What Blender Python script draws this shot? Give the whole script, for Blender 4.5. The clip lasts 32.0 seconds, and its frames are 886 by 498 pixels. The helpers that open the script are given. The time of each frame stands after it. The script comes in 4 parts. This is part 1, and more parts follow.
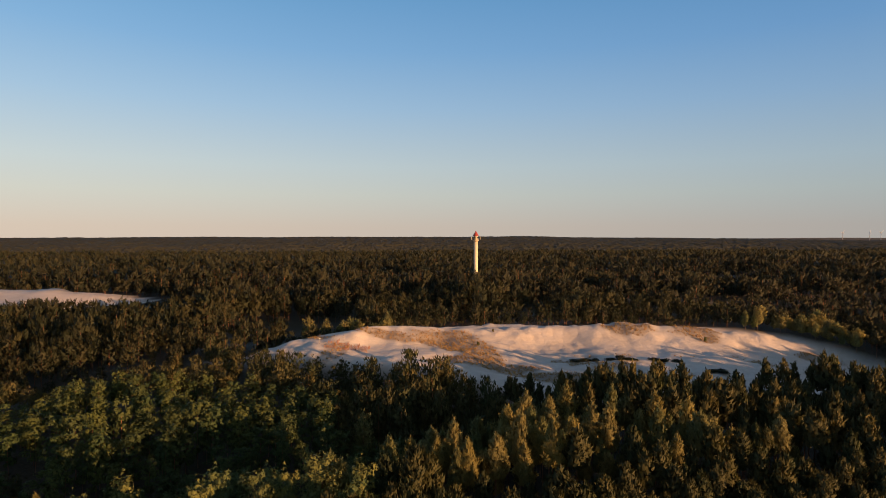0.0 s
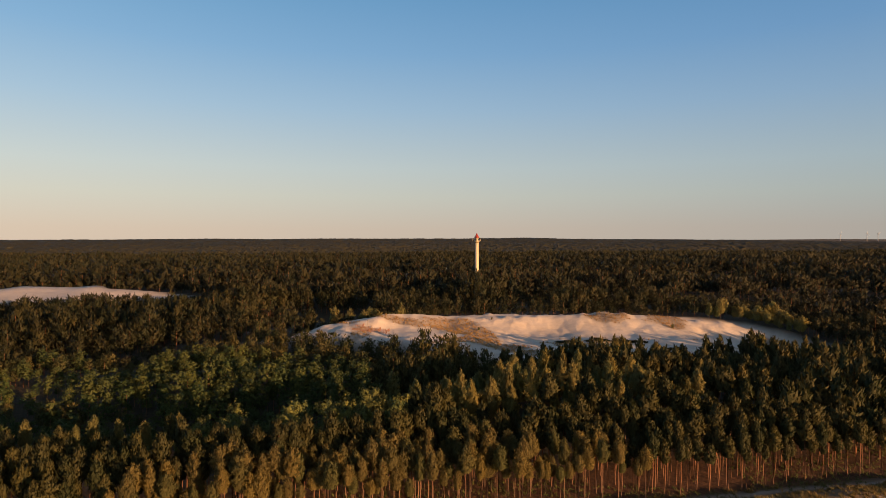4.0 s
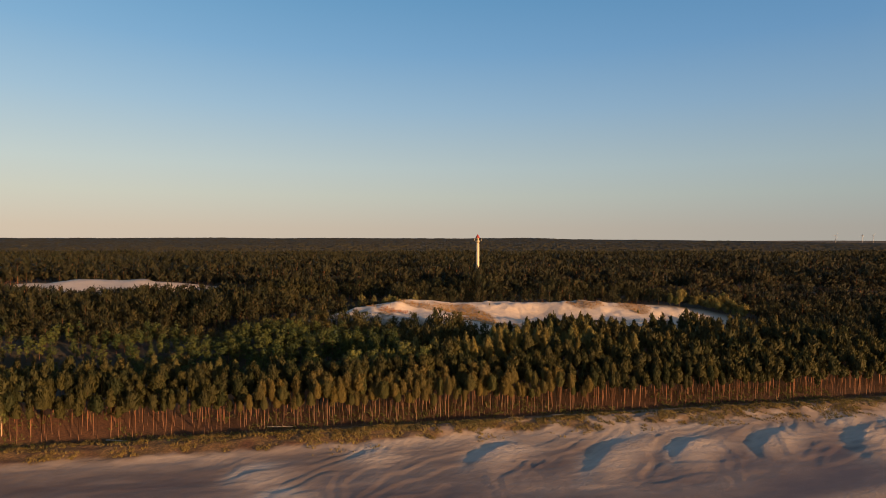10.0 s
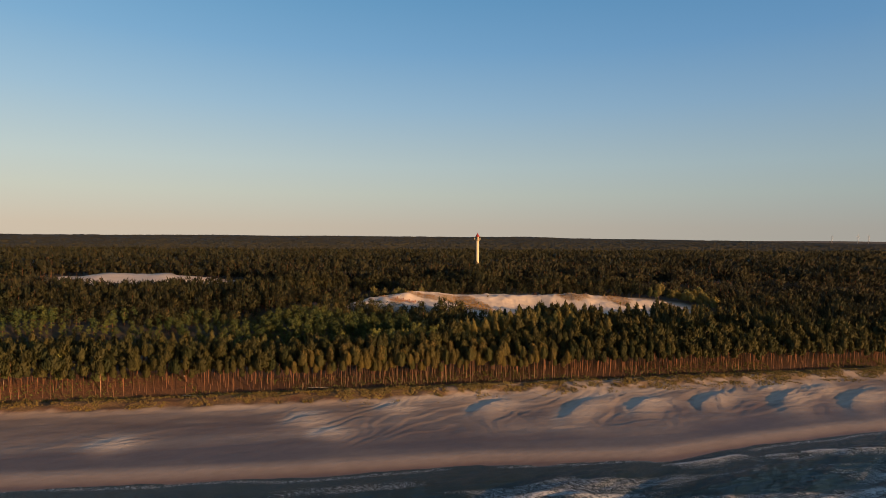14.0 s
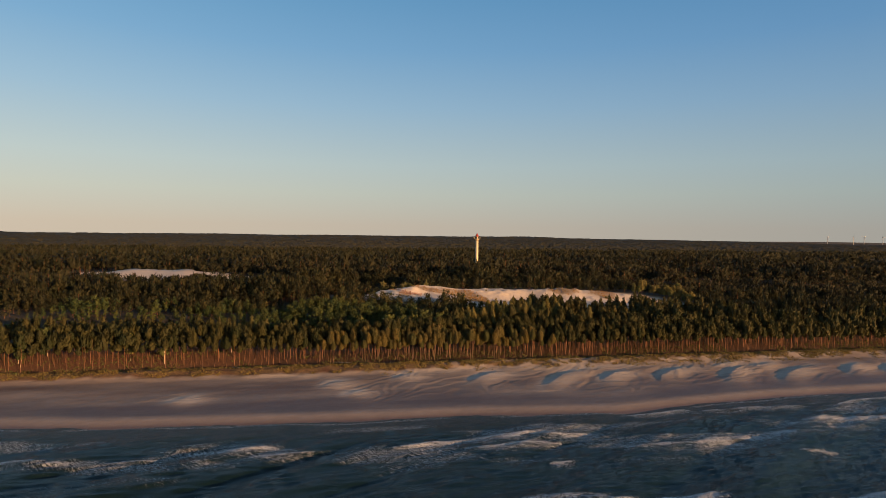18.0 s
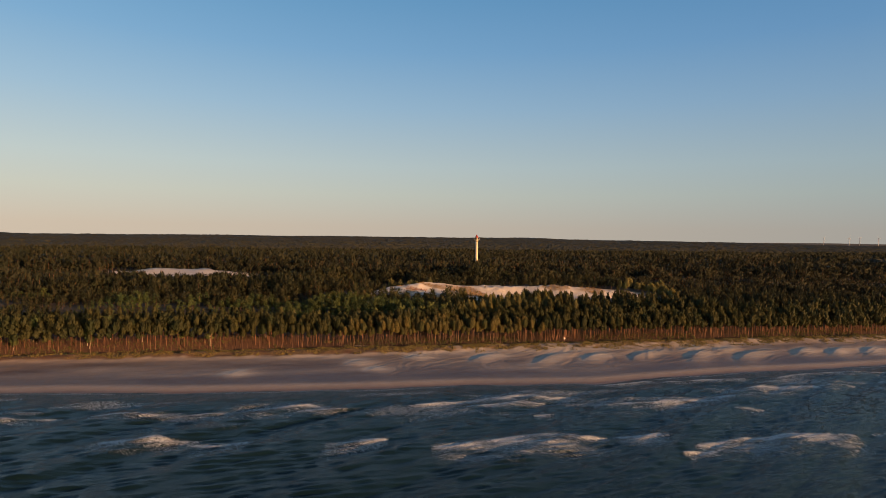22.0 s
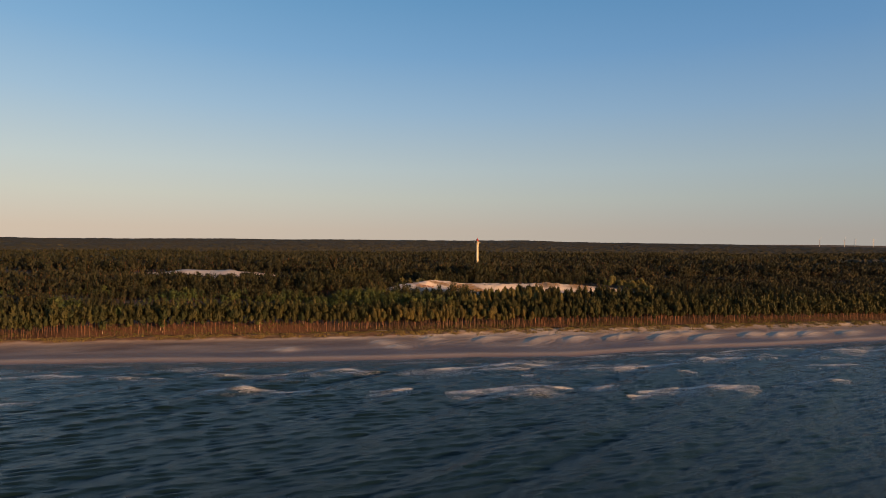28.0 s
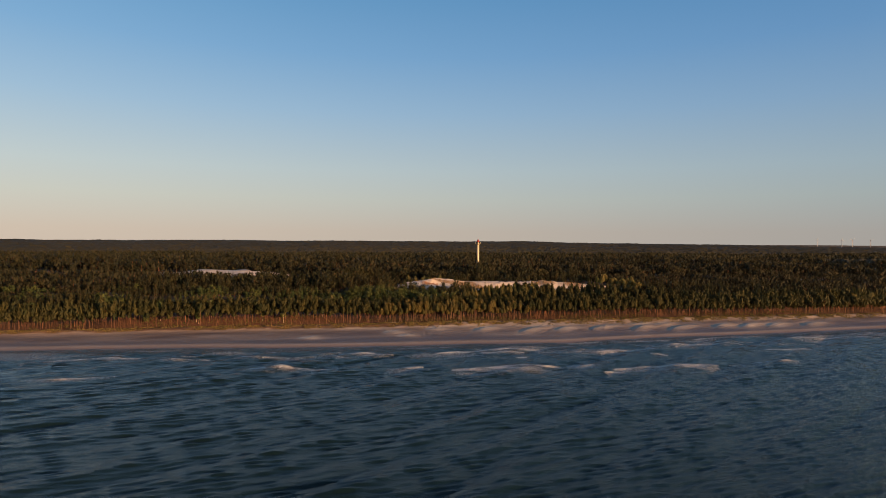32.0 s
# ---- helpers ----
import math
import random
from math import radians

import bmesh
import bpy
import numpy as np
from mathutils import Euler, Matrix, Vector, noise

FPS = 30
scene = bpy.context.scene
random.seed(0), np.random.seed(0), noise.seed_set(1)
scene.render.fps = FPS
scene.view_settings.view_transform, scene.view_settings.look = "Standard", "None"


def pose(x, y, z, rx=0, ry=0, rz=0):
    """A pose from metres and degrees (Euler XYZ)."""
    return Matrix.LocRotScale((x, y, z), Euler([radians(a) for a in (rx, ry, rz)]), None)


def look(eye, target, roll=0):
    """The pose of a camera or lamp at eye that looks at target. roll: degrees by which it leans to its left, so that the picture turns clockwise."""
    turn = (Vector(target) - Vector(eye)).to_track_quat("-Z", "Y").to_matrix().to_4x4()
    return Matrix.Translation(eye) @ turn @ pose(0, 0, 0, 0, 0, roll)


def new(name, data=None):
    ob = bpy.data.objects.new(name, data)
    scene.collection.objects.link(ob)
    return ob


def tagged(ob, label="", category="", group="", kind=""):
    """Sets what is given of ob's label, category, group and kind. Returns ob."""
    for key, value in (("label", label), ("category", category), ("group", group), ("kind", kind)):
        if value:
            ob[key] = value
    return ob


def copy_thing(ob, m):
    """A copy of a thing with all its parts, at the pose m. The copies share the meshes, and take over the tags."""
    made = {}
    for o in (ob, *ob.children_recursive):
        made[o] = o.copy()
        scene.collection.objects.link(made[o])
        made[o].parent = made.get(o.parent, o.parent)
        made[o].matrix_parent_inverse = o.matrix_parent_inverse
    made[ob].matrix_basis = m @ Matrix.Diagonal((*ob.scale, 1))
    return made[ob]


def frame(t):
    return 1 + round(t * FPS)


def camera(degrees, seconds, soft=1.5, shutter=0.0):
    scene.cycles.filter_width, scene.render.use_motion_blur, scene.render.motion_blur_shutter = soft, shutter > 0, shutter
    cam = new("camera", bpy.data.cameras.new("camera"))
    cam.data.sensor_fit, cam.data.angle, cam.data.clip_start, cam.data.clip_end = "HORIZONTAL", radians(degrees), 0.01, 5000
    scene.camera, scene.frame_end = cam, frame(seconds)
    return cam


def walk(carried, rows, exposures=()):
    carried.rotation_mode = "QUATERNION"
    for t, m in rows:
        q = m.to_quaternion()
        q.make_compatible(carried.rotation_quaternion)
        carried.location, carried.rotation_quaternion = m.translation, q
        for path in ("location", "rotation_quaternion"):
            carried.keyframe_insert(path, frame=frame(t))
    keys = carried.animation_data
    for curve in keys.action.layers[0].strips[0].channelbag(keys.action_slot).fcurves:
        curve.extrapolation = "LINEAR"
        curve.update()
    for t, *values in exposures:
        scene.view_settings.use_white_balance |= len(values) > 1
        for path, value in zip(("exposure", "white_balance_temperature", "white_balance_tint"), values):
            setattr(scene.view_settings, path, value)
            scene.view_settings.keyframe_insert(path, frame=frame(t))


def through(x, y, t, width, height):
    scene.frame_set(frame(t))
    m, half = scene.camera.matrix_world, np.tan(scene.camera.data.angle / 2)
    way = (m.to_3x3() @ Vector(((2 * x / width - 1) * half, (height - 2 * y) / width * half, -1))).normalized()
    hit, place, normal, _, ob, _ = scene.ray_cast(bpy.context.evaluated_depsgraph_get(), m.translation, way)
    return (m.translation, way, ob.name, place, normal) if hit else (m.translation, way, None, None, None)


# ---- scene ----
cam = camera(74.0, 32.0, soft=0.45)
# seconds, x, y, z, yaw, pitch, roll: a straight flight backwards, away from the tower and out over the sea
PATH = [
    (0, 0.00, 0.00, 54.3, -0.048, -0.987, 0.046),
    (1, -0.57, -10.15, 54.3, -0.029, -0.967, 0.053),
    (2, -1.15, -20.27, 54.3, -0.005, -0.922, 0.072),
    (3, -1.72, -30.37, 54.3, 0.020, -0.870, 0.091),
    (4, -2.29, -40.43, 54.3, 0.046, -0.823, 0.102),
    (5, -2.86, -50.47, 54.3, 0.069, -0.788, 0.100),
    (6, -3.42, -60.49, 54.3, 0.090, -0.769, 0.083),
    (7, -3.99, -70.48, 54.3, 0.108, -0.767, 0.050),
    (8, -4.55, -80.46, 54.3, 0.121, -0.780, 0.002),
    (9, -5.12, -90.41, 54.3, 0.130, -0.806, -0.059),
    (10, -5.68, -100.35, 54.3, 0.134, -0.841, -0.131),
    (11, -6.24, -110.27, 54.3, 0.135, -0.881, -0.209),
    (12, -6.80, -120.17, 54.3, 0.132, -0.923, -0.290),
    (13, -7.36, -130.06, 54.3, 0.125, -0.963, -0.371),
    (14, -7.92, -139.94, 54.3, 0.117, -0.998, -0.448),
    (15, -8.48, -149.81, 54.3, 0.106, -1.026, -0.518),
    (16, -9.04, -159.67, 54.3, 0.094, -1.044, -0.577),
    (17, -9.60, -169.52, 54.3, 0.082, -1.052, -0.625),
    (18, -10.15, -179.37, 54.3, 0.071, -1.050, -0.660),
    (19, -10.71, -189.22, 54.3, 0.060, -1.036, -0.681),
    (20, -11.27, -199.06, 54.3, 0.052, -1.013, -0.689),
    (21, -11.82, -208.90, 54.3, 0.047, -0.981, -0.684),
    (22, -12.38, -218.74, 54.3, 0.044, -0.942, -0.667),
    (23, -12.94, -228.58, 54.3, 0.045, -0.897, -0.641),
    (24, -13.49, -238.43, 54.3, 0.050, -0.847, -0.607),
    (25, -14.05, -248.28, 54.3, 0.058, -0.796, -0.569),
    (26, -14.61, -258.13, 54.3, 0.070, -0.744, -0.530),
    (27, -15.17, -268.00, 54.3, 0.085, -0.694, -0.490),
    (28, -15.73, -277.87, 54.3, 0.102, -0.648, -0.453),
    (29, -16.29, -287.76, 54.3, 0.121, -0.608, -0.419),
    (30, -16.85, -297.66, 54.3, 0.139, -0.578, -0.389),
    (31, -17.41, -307.57, 54.3, 0.156, -0.560, -0.362),
    (32, -17.97, -317.50, 54.3, 0.169, -0.560, -0.333),
]
walk(cam, [(t, pose(x, y, z, 90 + pitch, roll, yaw)) for t, x, y, z, yaw, pitch, roll in PATH],
     exposures=((0, 0.80, 6500, 10), (2, 0.79, 6550, 10), (3.5, 0.79, 6850, 10), (8, 0.75, 6850, 9), (12, 0.69, 6600, 5), (18, 0.67, 6600, 5), (24, 0.68, 6650, 8), (28, 0.68, 6650, 9), (32, 0.68, 6500, 9)))

# ---- light ----
SUN_TURN, SUN_HIGH = 131.0, 6.3          # degrees from +y towards +x, and above the horizon
to_sun = Vector((math.sin(radians(SUN_TURN)) * math.cos(radians(SUN_HIGH)),
                 math.cos(radians(SUN_TURN)) * math.cos(radians(SUN_HIGH)), math.sin(radians(SUN_HIGH))))
sun = new("sun", bpy.data.lights.new("sun", "SUN"))
sun.data.energy, sun.data.angle, sun.data.color = 5.4, radians(0.6), (1.0, 0.51, 0.225)
sun.matrix_world = look((0, 0, 300), Vector((0, 0, 300)) - to_sun)

world = bpy.data.worlds.new("evening_sky")
scene.world = world
world.use_nodes = True
wn, wl = world.node_tree.nodes, world.node_tree.links
sky = wn.new("ShaderNodeTexSky")
sky.sky_type, sky.sun_disc = "NISHITA", False
sky.sun_elevation, sky.sun_rotation = radians(SUN_HIGH), radians(SUN_TURN)
sky.altitude, sky.air_density, sky.dust_density, sky.ozone_density = 50, 1.0, 0.6, 2.0
wn["Background"].inputs["Strength"].default_value = 0.078
# evening haze: the air pales and reddens smoothly towards the horizon all round
up = wn.new("ShaderNodeSeparateXYZ")
wl.new(wn.new("ShaderNodeTexCoord").outputs["Generated"], up.inputs[0])
haze = wn.new("ShaderNodeValToRGB")
while len(haze.color_ramp.elements) < 7:
    haze.color_ramp.elements.new(0.5)
for el, (p, c) in zip(haze.color_ramp.elements, ((0.02, (1.25, 1.16, 1.78)), (0.073, (1.24, 1.02, 1.22)), (0.12, (1.45, 1.12, 1.13)), (0.213, (2.0, 1.64, 1.47)),
                                                 (0.30, (1.9, 1.73, 1.72)), (0.38, (1.55, 1.7, 1.85)), (0.75, (0.85, 1.0, 1.2)))):
    el.position, el.color = p, (*c, 1)
wl.new(up.outputs["Z"], haze.inputs["Fac"])
tinted = wn.new("ShaderNodeMix")
tinted.data_type, tinted.blend_type, tinted.inputs[0].default_value = "RGBA", "MULTIPLY", 1.0
wl.new(sky.outputs["Color"], tinted.inputs[6])
wl.new(haze.outputs["Color"], tinted.inputs[7])
air = wn.new("ShaderNodeValToRGB")
while len(air.color_ramp.elements) < 7:
    air.color_ramp.elements.new(0.5)
for el, (p, c) in zip(air.color_ramp.elements, ((0.02, (5.2, 4.25, 3.55)), (0.073, (5.0, 4.9, 4.40)), (0.12, (4.5, 4.98, 5.10)), (0.213, (2.95, 4.22, 5.65)),
                                                (0.30, (1.85, 3.45, 5.5)), (0.38, (1.3, 2.92, 5.0)), (0.60, (1.0, 1.45, 2.4)))):
    el.position, el.color = p, (*c, 1)
wl.new(up.outputs["Z"], air.inputs["Fac"])
evening = wn.new("ShaderNodeMix")
evening.data_type, evening.inputs[0].default_value = "RGBA", 0.94
wl.new(tinted.outputs[2], evening.inputs[6])
wl.new(air.outputs["Color"], evening.inputs[7])
# the sky is deepest and bluest square to the sun
towards = wn.new("ShaderNodeVectorMath")
towards.operation, towards.inputs[1].default_value = "DOT_PRODUCT", to_sun
wl.new(up.inputs[0].links[0].from_socket, towards.inputs[0])
turned = wn.new("ShaderNodeMapRange")
for key, value in (("From Min", -0.98), ("From Max", -0.07)):
    turned.inputs[key].default_value = value
wl.new(towards.outputs["Value"], turned.inputs["Value"])
side_way = wn.new("ShaderNodeMath")
side_way.operation, side_way.inputs[1].default_value = "POWER", 0.72
wl.new(turned.outputs[0], side_way.inputs[0])
flank = wn.new("ShaderNodeMix")
flank.data_type = "RGBA"
flank.inputs[6].default_value, flank.inputs[7].default_value = (0.99, 1.0, 0.97, 1), (0.60, 0.69, 0.765, 1)
wl.new(side_way.outputs[0], flank.inputs[0])
deep = wn.new("ShaderNodeMix")
deep.data_type, deep.blend_type, deep.inputs[0].default_value = "RGBA", "MULTIPLY", 1.0
wl.new(evening.outputs[2], deep.inputs[6])
wl.new(flank.outputs[2], deep.inputs[7])
# and warm and bright round the low sun
glow = wn.new("ShaderNodeMapRange")
glow.inputs["From Min"].default_value, glow.inputs["From Max"].default_value = 0.05, 1.0
wl.new(towards.outputs["Value"], glow.inputs["Value"])
warmth = wn.new("ShaderNodeMix")
warmth.data_type = "RGBA"
warmth.inputs[6].default_value, warmth.inputs[7].default_value = (1, 1, 1, 1), (2.6, 1.45, 0.70, 1)
wl.new(glow.outputs[0], warmth.inputs[0])
whole = wn.new("ShaderNodeMix")
whole.data_type, whole.blend_type, whole.inputs[0].default_value = "RGBA", "MULTIPLY", 1.0
wl.new(deep.outputs[2], whole.inputs[6])
wl.new(warmth.outputs[2], whole.inputs[7])
wl.new(whole.outputs[2], wn["Background"].inputs["Color"])


# ---- small helpers ----
def hash2(ix, iy, seed):
    s = np.sin(ix * 127.1 + iy * 311.7 + seed * 74.7) * 43758.5453
    return s - np.floor(s)


def vnoise(x, y, seed=0):
    ix, iy = np.floor(x), np.floor(y)
    fx, fy = x - ix, y - iy
    fx, fy = fx * fx * (3 - 2 * fx), fy * fy * (3 - 2 * fy)
    a = hash2(ix, iy, seed) * (1 - fx) + hash2(ix + 1, iy, seed) * fx
    b = hash2(ix, iy + 1, seed) * (1 - fx) + hash2(ix + 1, iy + 1, seed) * fx
    return a * (1 - fy) + b * fy


def fbm(x, y, seed=0, octaves=4):
    total, amp, norm = 0.0, 1.0, 0.0
    for k in range(octaves):
        total, norm = total + amp * vnoise(x * 2 ** k, y * 2 ** k, seed + k), norm + amp
        amp *= 0.5
    return total / norm


def step(a, b, x):
    t = np.clip((x - a) / (b - a), 0, 1)
    return t * t * (3 - 2 * t)


def mesh_from(name, verts, faces, mats=(), index=None, attrs=None, smooth=False, normals=None):
    """A mesh from an array of points and an array of triangles or quads."""
    me = bpy.data.meshes.new(name)
    n, k = faces.shape
    me.vertices.add(len(verts))
    me.vertices.foreach_set("co", np.ascontiguousarray(verts, dtype=np.float32).ravel())
    me.loops.add(n * k)
    me.loops.foreach_set("vertex_index", np.ascontiguousarray(faces, dtype=np.int32).ravel())
    me.polygons.add(n)
    me.polygons.foreach_set("loop_start", np.arange(0, n * k, k, dtype=np.int32))
    me.polygons.foreach_set("use_smooth", np.full(n, smooth))
    for m in mats:
        me.materials.append(m)
    if index is not None:
        me.polygons.foreach_set("material_index", np.ascontiguousarray(index, dtype=np.int32))
    for key, values in (attrs or {}).items():
        me.attributes.new(key, "FLOAT", "POINT").data.foreach_set("value", np.ascontiguousarray(values, dtype=np.float32))
    if normals is not None:
        me.attributes.new("custom_normal", "FLOAT_VECTOR", "POINT").data.foreach_set("vector", np.ascontiguousarray(normals, dtype=np.float32).ravel())
    me.update(calc_edges=True)
    return me


def part(name, bm, material, parent, label=""):
    me = bpy.data.meshes.new(name)
    bm.to_mesh(me)
    bm.free()
    me.materials.append(material)
    ob = new(name, me)
    ob.parent = parent
    return tagged(ob, label)


def thing(name, place, label, category, group="", kind=""):
    ob = new(name)
    ob.location = place
    ob.empty_display_size = 0.5
    return tagged(ob, label, category, group, kind)


def lathe(profile, sides=24, closed=True):
    """A turned body from pairs of radius and height."""
    bm = bmesh.new()
    rings = [[bm.verts.new((r * math.cos(2 * math.pi * k / sides), r * math.sin(2 * math.pi * k / sides), z)) for k in range(sides)]
             for r, z in profile]
    for a, b in zip(rings, rings[1:]):
        for k in range(sides):
            f = bm.faces.new((a[k], a[(k + 1) % sides], b[(k + 1) % sides], b[k]))
            f.smooth = sides > 8
    if closed:
        bm.faces.new(rings[0][::-1])
        bm.faces.new(rings[-1])
    return bm


def block(sx, sy, sz, at=(0, 0, 0), bevel=0.0, turn=0.0):
    bm = bmesh.new()
    bmesh.ops.create_cube(bm, size=1, matrix=Matrix.Translation(at) @ Matrix.Rotation(turn, 4, "Z") @ Matrix.Diagonal((sx, sy, sz, 1)))
    if bevel:
        bmesh.ops.bevel(bm, geom=bm.edges[:], offset=bevel, segments=1, affect="EDGES")
    return bm


def rod(a, b, r0, r1=None, sides=6):
    bm = bmesh.new()
    a, b = Vector(a), Vector(b)
    turn = (b - a).to_track_quat("Z", "Y").to_matrix().to_4x4()
    bmesh.ops.create_cone(bm, cap_ends=True, segments=sides, radius1=r0, radius2=r0 if r1 is None else r1, depth=(b - a).length,
                          matrix=Matrix.Translation((a + b) / 2) @ turn)
    return bm


# ---- materials ----
def material(name, rough=0.8):
    m = bpy.data.materials.new(name)
    m.use_nodes = True
    m.node_tree.nodes["Principled BSDF"].inputs["Roughness"].default_value = rough
    return m, m.node_tree.nodes, m.node_tree.links, m.node_tree.nodes["Principled BSDF"]


def noise_node(n, l, scale, detail=4.0, rough=0.55, stretch=None, turn=0.0):
    tex = n.new("ShaderNodeTexNoise")
    tex.inputs["Scale"].default_value, tex.inputs["Detail"].default_value, tex.inputs["Roughness"].default_value = scale, detail, rough
    at = n.new("ShaderNodeTexCoord").outputs["Object"]
    if stretch:
        mp = n.new("ShaderNodeMapping")
        mp.vector_type = "TEXTURE"
        mp.inputs["Scale"].default_value, mp.inputs["Rotation"].default_value = [1 / q for q in stretch], (0, 0, turn)
        l.new(at, mp.inputs["Vector"])
        at = mp.outputs["Vector"]
    l.new(at, tex.inputs["Vector"])
    return tex.outputs["Fac"]


def ramp(n, l, fac, stops):
    r = n.new("ShaderNodeValToRGB")
    el = r.color_ramp.elements
    while len(el) < len(stops):
        el.new(0.5)
    for e, (p, c) in zip(el, stops):
        e.position, e.color = p, (*c, 1)
    l.new(fac, r.inputs["Fac"])
    return r.outputs["Color"]


def mixed(n, l, fac, a, b, mode="MIX"):
    m = n.new("ShaderNodeMix")
    m.data_type, m.blend_type = "RGBA", mode
    for socket, value in ((m.inputs[0], fac), (m.inputs[6], a), (m.inputs[7], b)):
        if isinstance(value, bpy.types.NodeSocket):
            l.new(value, socket)
        elif isinstance(value, tuple):
            socket.default_value = (*value, 1)
        else:
            socket.default_value = value
    return m.outputs[2]


def attr(n, name):
    a = n.new("ShaderNodeAttribute")
    a.attribute_name = name
    return a.outputs["Fac"]


def bump(n, l, height, strength, distance, normal=None):
    b = n.new("ShaderNodeBump")
    b.inputs["Strength"].default_value, b.inputs["Distance"].default_value = strength, distance
    l.new(height, b.inputs["Height"])
    if normal is not None:
        l.new(normal, b.inputs["Normal"])
    return b.outputs["Normal"]


def foliage(name, dark, light, by_object, through=0.25, ragged=0.0):
    """Leaves or needles: each tuft and each tree a little different, and light shines through them."""
    m, n, l, p = material(name, 0.7)
    geo = n.new("ShaderNodeNewGeometry").outputs["Random Per Island"]
    tree = n.new("ShaderNodeObjectInfo").outputs["Random"] if by_object else attr(n, "tint")
    tuft = ramp(n, l, geo, [(0.0, [0.62 * a + 0.38 * b for a, b in zip(dark, light)]), (1.0, light)])
    warm = ramp(n, l, tree, [(0.0, (0.62, 0.82, 0.72)), (0.5, (0.96, 1.0, 0.92)), (1.0, (1.22, 1.2, 0.88))])
    colour = mixed(n, l, 1.0, tuft, warm, "MULTIPLY")
    l.new(colour, p.inputs["Base Color"])
    p.inputs["Specular IOR Level"].default_value = 0.22
    tr = n.new("ShaderNodeBsdfTranslucent")
    l.new(colour, tr.inputs["Color"])
    mix = n.new("ShaderNodeMixShader")
    mix.inputs[0].default_value = through
    l.new(p.outputs[0], mix.inputs[1])
    l.new(tr.outputs[0], mix.inputs[2])
    last = mix.outputs[0]
    if ragged:
        # the tufts are ragged bunches of needles or leaves with gaps between them
        holes = n.new("ShaderNodeMapRange")
        holes.inputs["From Min"].default_value, holes.inputs["From Max"].default_value = 0.54, 0.58
        l.new(noise_node(n, l, ragged, 2.0, 0.6), holes.inputs["Value"])
        gone, cut = n.new("ShaderNodeBsdfTransparent"), n.new("ShaderNodeMixShader")
        l.new(holes.outputs[0], cut.inputs[0])
        l.new(last, cut.inputs[1])
        l.new(gone.outputs[0], cut.inputs[2])
        last = cut.outputs[0]
    l.new(last, n["Material Output"].inputs["Surface"])
    return m


PINE, LEAF = ((0.088, 0.086, 0.046), (0.25, 0.22, 0.096)), ((0.050, 0.066, 0.030), (0.145, 0.155, 0.058))
# distance haze is put into this canopy's paler, greyer colour
hill_canopy = foliage("haze_tinted_canopy", (0.024, 0.026, 0.021), (0.050, 0.048, 0.034), False)
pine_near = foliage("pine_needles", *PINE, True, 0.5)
# same needles, darker copies: self-shadow that coarser crowns lack is put into the colour
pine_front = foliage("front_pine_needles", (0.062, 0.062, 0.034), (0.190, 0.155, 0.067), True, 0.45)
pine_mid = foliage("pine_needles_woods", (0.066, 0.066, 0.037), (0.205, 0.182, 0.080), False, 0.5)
pine_shaded = foliage("shaded_pine_needles", (0.032, 0.034, 0.019), (0.098, 0.088, 0.040), False, 0.35)
pine_deep_shaded = foliage("deep_shaded_pine_needles", (0.016, 0.019, 0.012), (0.045, 0.044, 0.023), False, 0.24, 3.5)
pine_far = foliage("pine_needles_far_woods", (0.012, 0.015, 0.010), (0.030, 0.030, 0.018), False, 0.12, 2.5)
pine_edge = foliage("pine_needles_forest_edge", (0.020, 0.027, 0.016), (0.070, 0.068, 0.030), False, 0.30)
leaf_near = foliage("birch_leaves", *LEAF, True, 0.3, 7.0)
leaf_mid = foliage("birch_leaves_woods", (0.026, 0.040, 0.018), (0.078, 0.096, 0.036), False, 0.3, 3.0)
leaf_far_mat = foliage("dark_shrub_leaves", (0.022, 0.028, 0.020), (0.055, 0.062, 0.040), True, 0.15, 3.0)
leaf_far = foliage("green_undergrowth", *LEAF, False, 0.3)
grass_blades = foliage("marram_grass", (0.070, 0.055, 0.022), (0.22, 0.165, 0.070), False, 0.2)
pale_blades = foliage("pale_marram_grass", (0.095, 0.080, 0.036), (0.25, 0.20, 0.095), False, 0.2)
golden_blades = foliage("dry_dune_grass", (0.18, 0.105, 0.045), (0.40, 0.25, 0.115), False, 0.25)


def bark_material():
    m, n, l, p = material("pine_bark", 0.9)
    z = n.new("ShaderNodeSeparateXYZ")
    l.new(n.new("ShaderNodeTexCoord").outputs["Object"], z.inputs[0])
    grain = noise_node(n, l, 6.0, 5, 0.6, (1, 1, 0.18))
    up = n.new("ShaderNodeMapRange")
    up.inputs["From Min"].default_value, up.inputs["From Max"].default_value = 1.0, 8.0
    l.new(z.outputs["Z"], up.inputs["Value"])
    low = ramp(n, l, grain, [(0.3, (0.10, 0.064, 0.046)), (0.7, (0.205, 0.133, 0.096))])
    high = ramp(n, l, grain, [(0.3, (0.125, 0.055, 0.031)), (0.7, (0.235, 0.108, 0.058))])
    l.new(mixed(n, l, up.outputs[0], low, high), p.inputs["Base Color"])
    l.new(bump(n, l, grain, 0.6, 0.03), p.inputs["Normal"])
    return m


bark = bark_material()


def plain(name, colour, other, scale, rough=0.7, relief=0.2):
    m, n, l, p = material(name, rough)
    g = noise_node(n, l, scale, 6, 0.6)
    l.new(ramp(n, l, g, [(0.3, colour), (0.75, other)]), p.inputs["Base Color"])
    l.new(bump(n, l, g, relief, 0.02), p.inputs["Normal"])
    return m


